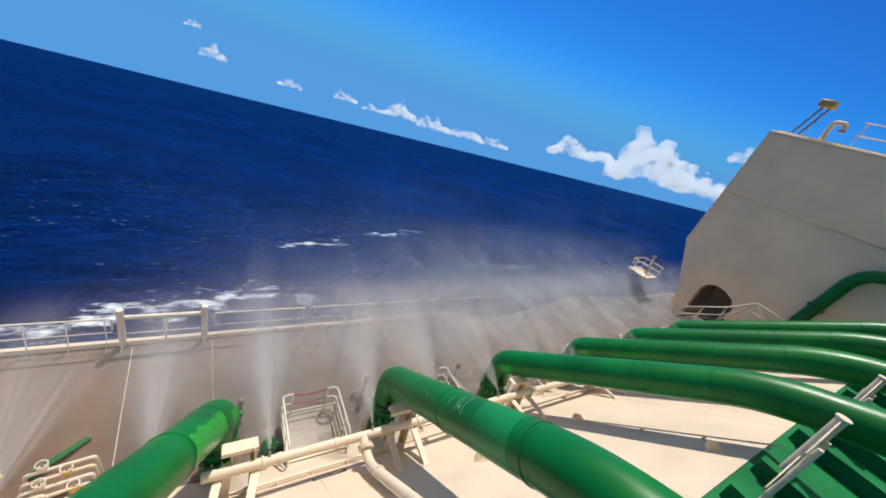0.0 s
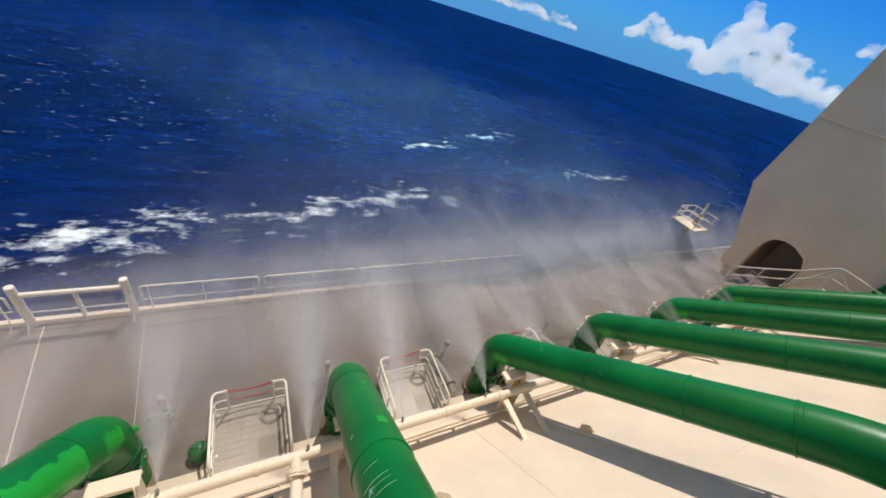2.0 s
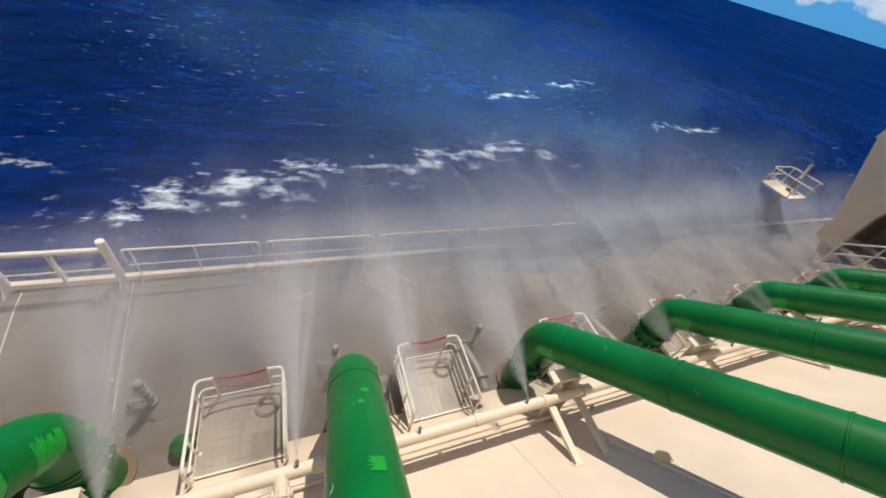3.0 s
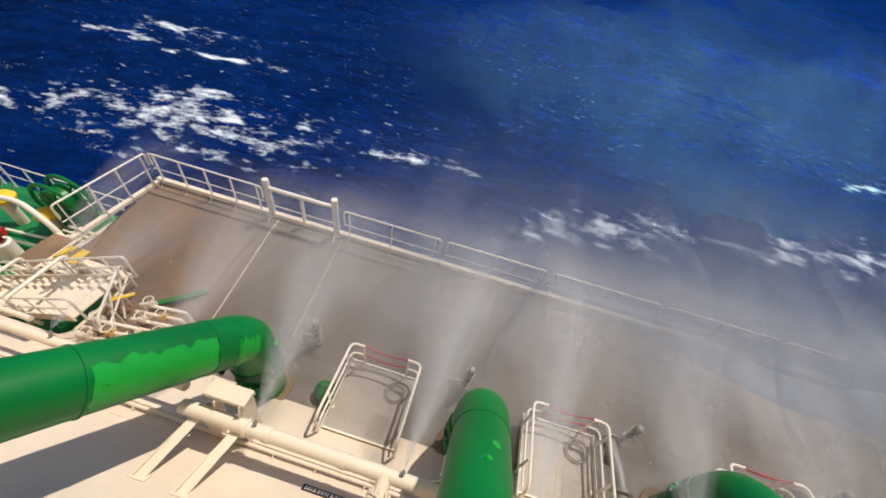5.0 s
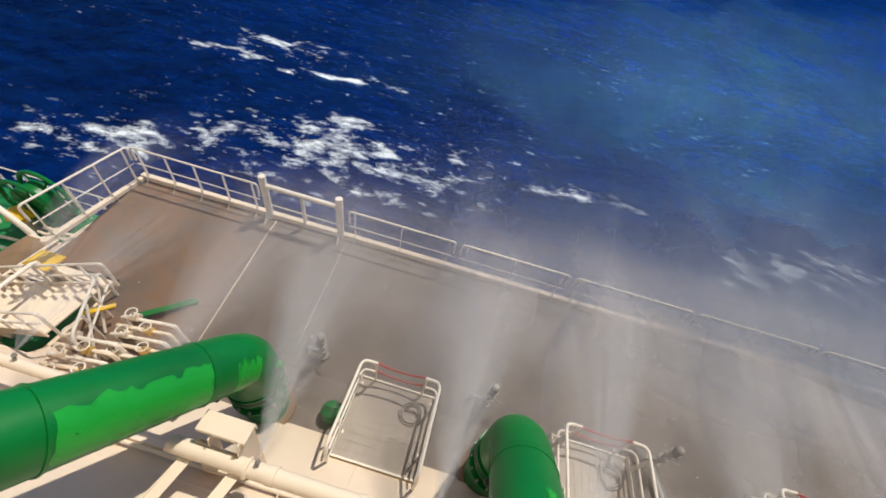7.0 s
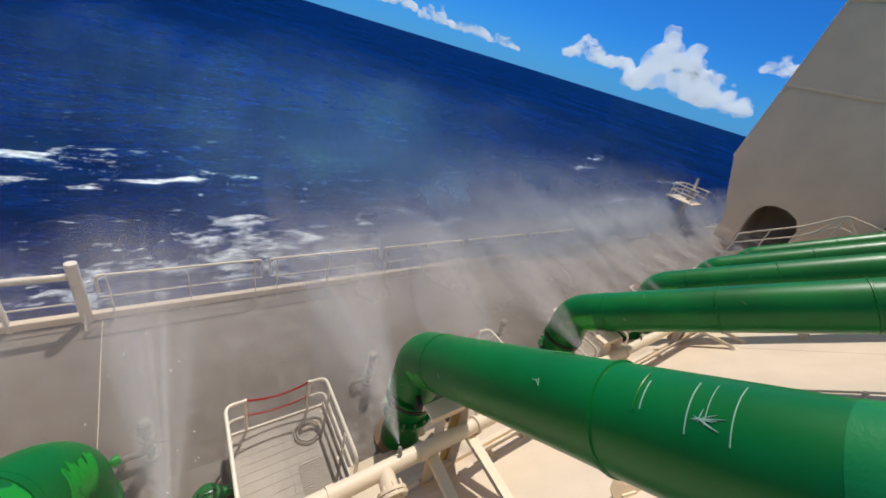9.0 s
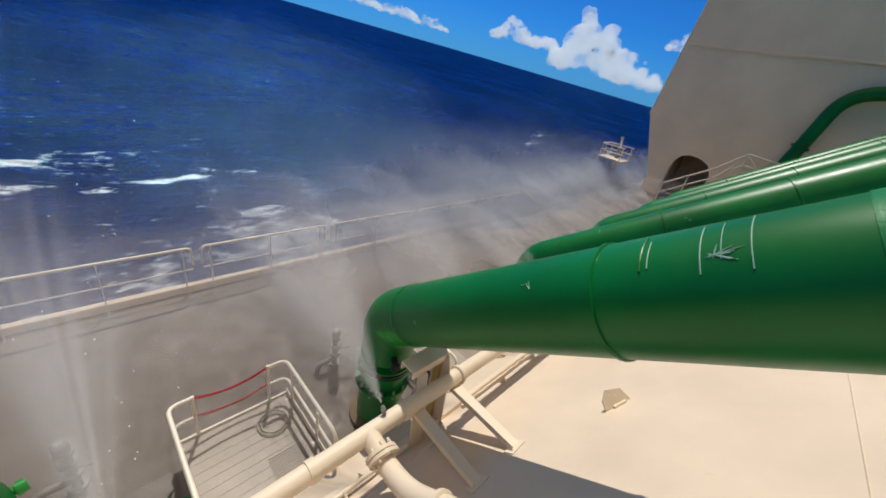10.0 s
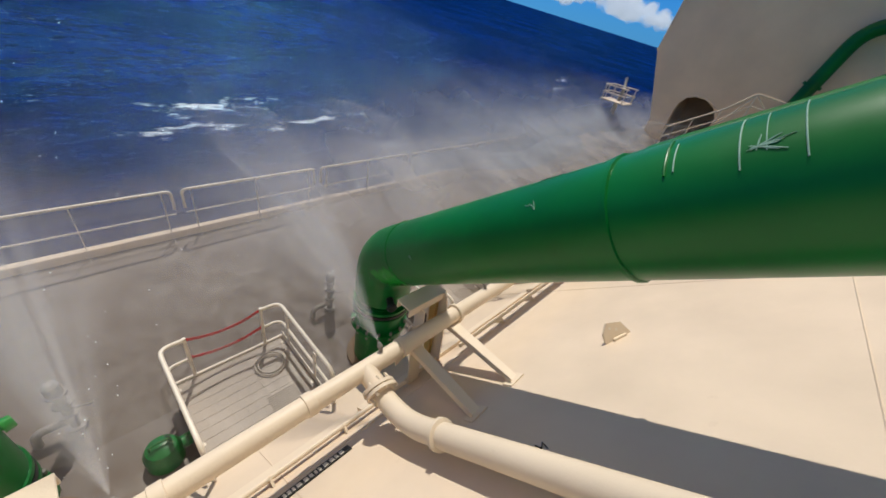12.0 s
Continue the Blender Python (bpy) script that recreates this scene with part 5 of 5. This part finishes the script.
def reel():
    root = empty("hose_reel", pose(-12.7, 4.75, LOW_Z), "dark green hose reel with a spoked wheel by the rail", "reel")
    for y in (-0.25, 0.25):
        part("wheel", tube(B(), [(0.75 * math.cos(i * math.pi / 14), y, 1.0 + 0.75 * math.sin(i * math.pi / 14)) for i in range(29)], 0.06, 8, False), GREEN, root)
        for i in range(3):
            a = i * math.pi / 3
            part("spoke", tube(B(), [(0.72 * math.cos(a), y, 1 + 0.72 * math.sin(a)), (-0.72 * math.cos(a), y, 1 - 0.72 * math.sin(a))], 0.03, 6), GREEN, root)
    part("drum", tube(B(), [(0, -0.25, 1), (0, 0.25, 1)], 0.5, 24), GREEN, root)
    for y in (-0.35, 0.35):
        bm = B()
        prism(bm, [(-0.5, y, 0), (0.5, y, 0), (0.08, y, 1.1), (-0.08, y, 1.1)], (0, 0.03, 0))
        part("stand", bm, GREEN_DECK, root, smooth=False)


reel()


def forward_pipes():
    """Cream lines along the foot of the slope, forward of the stairs."""
    root = empty("cream_line", pose(-10, 0.4, 0), "stout cream pipe with a flanged branch by the stairs", "pipe")
    part("run", tube(B(), [(-12, 0.2, 0.15), (2.8, 0.2, 0.15)], 0.05, 12), CREAM, root)
    part("run", tube(B(), [(-12, 0.0, 0.45), (2.2, 0.0, 0.35)], 0.06, 12), CREAM, root)
    part("main_run", tube(B(), rounded([(0.9, -0.15, 0.5), (1.6, -0.5, 0.85), (4.6, -0.9, 1.25)], 0.3), 0.13, 16), CREAM, root)
    part("flange", tube(B(), [(0.9, -0.15, 0.5), (0.98, -0.19, 0.54)], 0.2, 18), CREAM, root)
    for x in (-8, -5, -2.2, 0.4):
        bm = B()
        beam(bm, (x, 0.1, -3.1), (x, 0.1, 0.35), 0.08, 0.08, (0, 1, 0))
        part("post", bm, CREAM, root, smooth=False)
    for a, b in (((-1.2, -0.1, 0.3), (0.2, -1.6, 1.0)), ((0.3, 0.0, 0.3), (0.9, -1.3, 0.85))):
        bm = B()
        beam(bm, a, b, 0.12, 0.05)
        part("strut", bm, CREAM, root, smooth=False)


forward_pipes()


def gooseneck():
    root = empty("gooseneck_pipe", pose(-13.6, 3.3, LOW_Z), "stout white gooseneck pipe arching over the forward deck", "pipe")
    part("arch", tube(B(), rounded([(-3.5, -0.6, 1.0), (-1.2, 0.1, 1.3), (0.4, 0.7, 1.5), (1.5, 0.5, 0.9), (1.6, 0.5, 0)], 0.5), 0.08, 12), WHITE, root)
    part("flange", tube(B(), [(1.6, 0.5, 0.02), (1.6, 0.5, 0.07)], 0.16, 16), WHITE, root)
    part("post", tube(B(), [(-3.4, -0.57, 0), (-3.4, -0.57, 1.0)], 0.05, 8), WHITE, root)
    for k in range(4):
        part("side_line", tube(B(), rounded([(-4 + 0.3 * k, -0.9 + 0.35 * k, 0.15), (1.0 + 0.3 * k, -0.5 + 0.35 * k, 0.15), (1.05 + 0.3 * k, -0.5 + 0.35 * k, 0.0)], 0.1), 0.045, 8), WHITE, root)


gooseneck()


def deck_box(x, y, sx, sy, sz, mat, label):
    root = empty("deck_box", pose(x, y, LOW_Z), label, "box", "boxes on the forward deck")
    bm = B()
    box(bm, (-sx, -sy, 0), (sx, sy, sz), 0.03)
    part("body", bm, mat, root, smooth=False)
    bm = B()
    box(bm, (-sx - 0.03, -sy - 0.03, sz + 0.002), (sx + 0.03, sy + 0.03, sz + 0.05), 0.01)
    part("lid", bm, mat, root, smooth=False)
    for k in (-0.5, 0.5):
        part("hinge", tube(B(), [(k * sx, sy + 0.03, sz + 0.03), (k * sx + 0.1, sy + 0.03, sz + 0.03)], 0.025, 6), STEEL, root)


deck_box(-10.6, 2.9, 0.5, 0.3, 0.8, CREAM, "cream steel deck box with a lid")
deck_box(-13.2, 1.9, 0.5, 0.35, 0.5, CREAM, "low cream steel deck box with a lid")


def deck_machinery(x, y):
    root = empty("winch", pose(x, y, LOW_Z), "cream deck machinery with a dark red drum", "winch")
    bm = B()
    box(bm, (-0.8, -0.5, 0), (0.8, 0.5, 0.5), 0.04)
    part("bed", bm, CREAM, root, smooth=False)
    part("drum", tube(B(), [(-0.5, 0, 0.8), (0.4, 0, 0.8)], 0.35, 20), RED, root)
    for s in (-0.55, 0.45):
        part("drum_end", tube(B(), [(s, 0, 0.8), (s + 0.06, 0, 0.8)], 0.48, 22), CREAM, root)
    part("motor", tube(B(), [(0.5, 0, 0.8), (0.85, 0, 0.8)], 0.2, 16), CREAM, root)


deck_machinery(-13.4, 0.6)


def pipe_rack(x0, x1, y, z, n, seed):
    """A bundle of small lines side by side on cross bearers over the forward deck."""
    rnd = random.Random(seed)
    root = empty("pipe_rack", pose(x0, y, LOW_Z), "bundle of thin cream lines on cross bearers above the deck", "pipe rack", "pipe racks")
    for i in range(n):
        yy = (i - (n - 1) / 2) * 0.19
        k = rnd.uniform(0.35, 0.8) * (x1 - x0)
        part("line", tube(B(), rounded([(0, yy, z), (k, yy, z), (k + 0.25, yy + 0.05, z + rnd.uniform(-0.2, 0.25)), (x1 - x0, yy + 0.05, z + rnd.uniform(-0.2, 0.25))], 0.1), rnd.uniform(0.03, 0.055), 8), CREAM if rnd.random() < 0.6 else WHITE, root)
        part("coupling", tube(B(), [(k * 0.6, yy, z), (k * 0.6 + 0.07, yy, z)], 0.075, 10), CREAM, root)
    for f in (0.08, 0.5, 0.92):
        x = (x1 - x0) * f
        bm = B()
        box(bm, (x - 0.04, -n * 0.11, z - 0.14), (x + 0.04, n * 0.11, z - 0.06))
        part("bearer", bm, CREAM, root, smooth=False)
        for sgn in (-1, 1):
            bm = B()
            box(bm, (x - 0.035, sgn * n * 0.1 - 0.035, 0), (x + 0.035, sgn * n * 0.1 + 0.035, z - 0.142))
            part("leg", bm, CREAM, root, smooth=False)


pipe_rack(-13.5, -9.6, 1.6, 0.75, 5, 3)
pipe_rack(-12.2, -9.5, 3.9, 0.55, 4, 4)


# ---------------------------------------------------------------- water
def spray_fan(x, seed):
    """One nozzle's spray: thin arched sheets of drops, thrown outboard; the last nozzles blur into one low sheet."""
    rnd = random.Random(seed)
    root = empty("water_spray", pose(x, 0.03 + main_step(x)[0], MAIN_Z + 0.2 + main_step(x)[1]), "white fan of water spray thrown outboard from a nozzle", "water spray", "nozzle sprays")
    kinds = ((48, 5.0, 11), (36, 5.8, 14), (24, 6.2, 18), (12, 5.4, 22)) if x < 3 else (((34, 5.0, 13), (22, 5.2, 17), (10, 4.6, 22)) if x < 7 else ((26, 4.4, 20), (12, 4.2, 24)))
    for k, (el, reach, spread) in enumerate(kinds):
        bm = B()
        el_, lean = radians(el + rnd.uniform(-4, 4)), rnd.uniform(-7, 7)

        def at(u, v):
            a = radians((v - 0.5) * 2 * spread + lean)
            d = 0.02 + u * reach
            z = d * math.tan(el_) - 0.5 * 9.8 * (d / (reach * 1.45 * math.cos(el_))) ** 2
            return Vector((math.sin(a) * d, math.cos(a) * d, z + 0.12 * u * math.sin(5 * v + k)))
        grid_sheet(bm, 24, 14, at)
        part("spray_sheet", bm, JET, root)
    # loose heavy drops flung off near the nozzle
    bm = B()
    for i in range(60):
        d = rnd.uniform(0.15, 2.6)
        a = radians(rnd.gauss(0, 16))
        e = radians(rnd.uniform(15, 60))
        z = d * math.tan(e) * 0.8 - 0.16 * d * d
        p = Vector((math.sin(a) * d, math.cos(a) * d, z))
        bmesh.ops.create_icosphere(bm, subdivisions=1, radius=rnd.uniform(0.002, 0.006), matrix=Matrix.Translation(p))
    tagged(part("drops", bm, DROPS, root, "flung water drops"), kind="stuff")
    return root


DROPS = paint("water_drops", (0.85, 0.88, 0.92), 0.1, stain_amount=0.0)
sprays = [spray_fan(x, 50 + i) for i, x in enumerate(NOZZLES)]


def mist_bank(x0, x1, foot, head, mat, seed):
    """A thin wavering sheet of fine mist between two lines (y, z) along the deck; it hangs and blows past the rail."""
    root = empty("mist_bank", pose((x0 + x1) / 2, 0, 0), "pale drifting water mist over the side deck", "mist", "mist banks", "stuff")
    bm = B()

    def at(u, v):
        x = (u - 0.5) * (x1 - x0)
        y = foot[0] + (head[0] - foot[0]) * v + 0.35 * noise.noise((x * 0.2, v * 1.5, seed * 2.0))
        z = foot[1] + (head[1] - foot[1]) * v + 0.2 * noise.noise((x * 0.2 + seed, v * 2, 1.5))
        return Vector((x, y, z))
    grid_sheet(bm, 70, 16, at)
    part("mist_sheet", bm, mat, root)
    return root


def mist_veil(x, y0, y1, top, seed):
    """A veil of mist that hangs across the deck and leans outboard."""
    root = empty("mist_veil", pose(x, 0, 0), "pale hanging veil of water mist across the side deck", "mist", "mist veils", "stuff")
    bm = B()

    def at(u, v):
        y = y0 + (y1 - y0) * u
        z = -0.8 + (top + 0.8) * v - 0.7 * (1 - u) * v
        return Vector((1.2 * noise.noise((u * 2, v * 2, seed)) + 1.0 * u - 0.6 * v, y, z))
    grid_sheet(bm, 30, 14, at)
    part("mist_sheet", bm, VEIL, root)
    return root


mists = [mist_bank(-8.0, 26, (0.7, -0.2), (6.3, 0.55), DECK_MIST, 1), mist_bank(-6.0, 28, (1.4, 0.0), (6.6, 0.75), DECK_MIST, 6),
         mist_bank(-7.5, 30, (5.2, -2.6), (8.4, 1.5), MIST, 2), mist_bank(-5.0, 32, (5.5, -3.4), (10.0, 2.6), MIST, 4),
         mist_bank(-9, 40, (8.0, -6.0), (13.5, 5.0), HAZE, 3), mist_bank(-6.5, 30, (2.6, -0.2), (5.6, 0.9), MIST, 5), mist_bank(-4.0, 40, (3.6, 0.0), (6.4, 1.9), MIST, 7)]
mists += [mist_veil(x, 0.3 - 0.02 * x, 9.0 + 0.15 * x, 2.5 + 0.03 * x, 20 + i) for i, x in enumerate((-1.0, 1.6, 4.4, 7.0, 9.4, 12.0, 14.8, 18.0))]


# ---------------------------------------------------------------- movement
HEEL = [(0.0, 1.2, 9.8, 2.4), (0.5, 1.9, 9.3, 2.2), (1.0, 2.0, 7.5, 1.8), (1.5, 1.3, 4.4, 1.2), (2.0, 0.9, 1.9, 0.8), (2.5, 0.6, 0.2, 0.5), (2.7, 0.2, 0.0, 0.4), (4.3, 0.0, -0.3, 0.0), (6.5, 0.0, -1.2, -0.4),
        (8.3, 0.3, -2.4, -0.6), (9.0, 0.1, -1.9, -0.2), (9.5, 0.3, -2.6, -0.8), (10.5, 0.6, -4.4, -1.0), (12.0, 0.2, -4.0, -1.2)]
SPEED = 9.5


def tilt(hx, hy, turn):
    """The sea's lean against the ship as she rolls: its normal leans by hx, hy degrees; turn is the ship's yaw."""
    return Matrix.Rotation(radians(hx), 4, "Y") @ Matrix.Rotation(radians(-hy), 4, "X") @ Matrix.Rotation(radians(turn), 4, "Z")


CLOUD_PLAN = [(27.0, 2.2, 9.0, 7.4, 3300, 1), (21.5, 1.8, 7.0, 3.8, 3350, 12), (17.0, 6.5, 4.0, 2.4, 3500, 13), (49.5, 1.7, 4.5, 1.5, 3500, 14), (68.5, 2.4, 3.0, 1.2, 3600, 15), (36.5, 3.0, 9.0, 3.2, 3400, 2), (54, 1.9, 5.0, 1.9, 3500, 3), (59, 2.1, 5.0, 2.1, 3600, 4), (64.5, 2.6, 4.5, 2.5, 3600, 5),
              (72.5, 2.9, 3.0, 1.5, 3600, 6), (80, 2.7, 3.0, 1.3, 3600, 7), (89, 3.6, 2.6, 1.7, 3600, 8), (91, 6.4, 1.6, 0.9, 3600, 9)]
clouds = [make_cloud(*c) for c in CLOUD_PLAN]


def motions():
    rows = []
    for t, hx, hy, tn in HEEL:
        m = tilt(hx, hy, 0)
        rows.append((t, m @ Matrix.Translation((SPEED * (t - 5.5) + 48.0, -9.0, SEA_Z))))
    walk(sea, rows)
    for ob, place in clouds:
        walk(ob, [(t, tilt(hx, hy, tn) @ place) for t, hx, hy, tn in HEEL])
    for i, s in enumerate(sprays):
        base = s.matrix_basis.copy()
        rnd = random.Random(300 + i)
        ph = rnd.uniform(0, 6.28)
        walk(s, [(0.5 * k, base @ pose(0, 0, 0, 1.2 * math.sin(ph + k * 1.7), 0, 3.0 * math.sin(ph + k * 1.1))) for k in range(25)])
    for i, s in enumerate(mists):
        base = s.matrix_basis.copy()
        walk(s, [(float(k), Matrix.Translation((0.22 * k - 1.0, 0.06 * math.sin(k + i), 0.1 * math.sin(0.9 * k + 2 * i))) @ base) for k in range(13)])


motions()
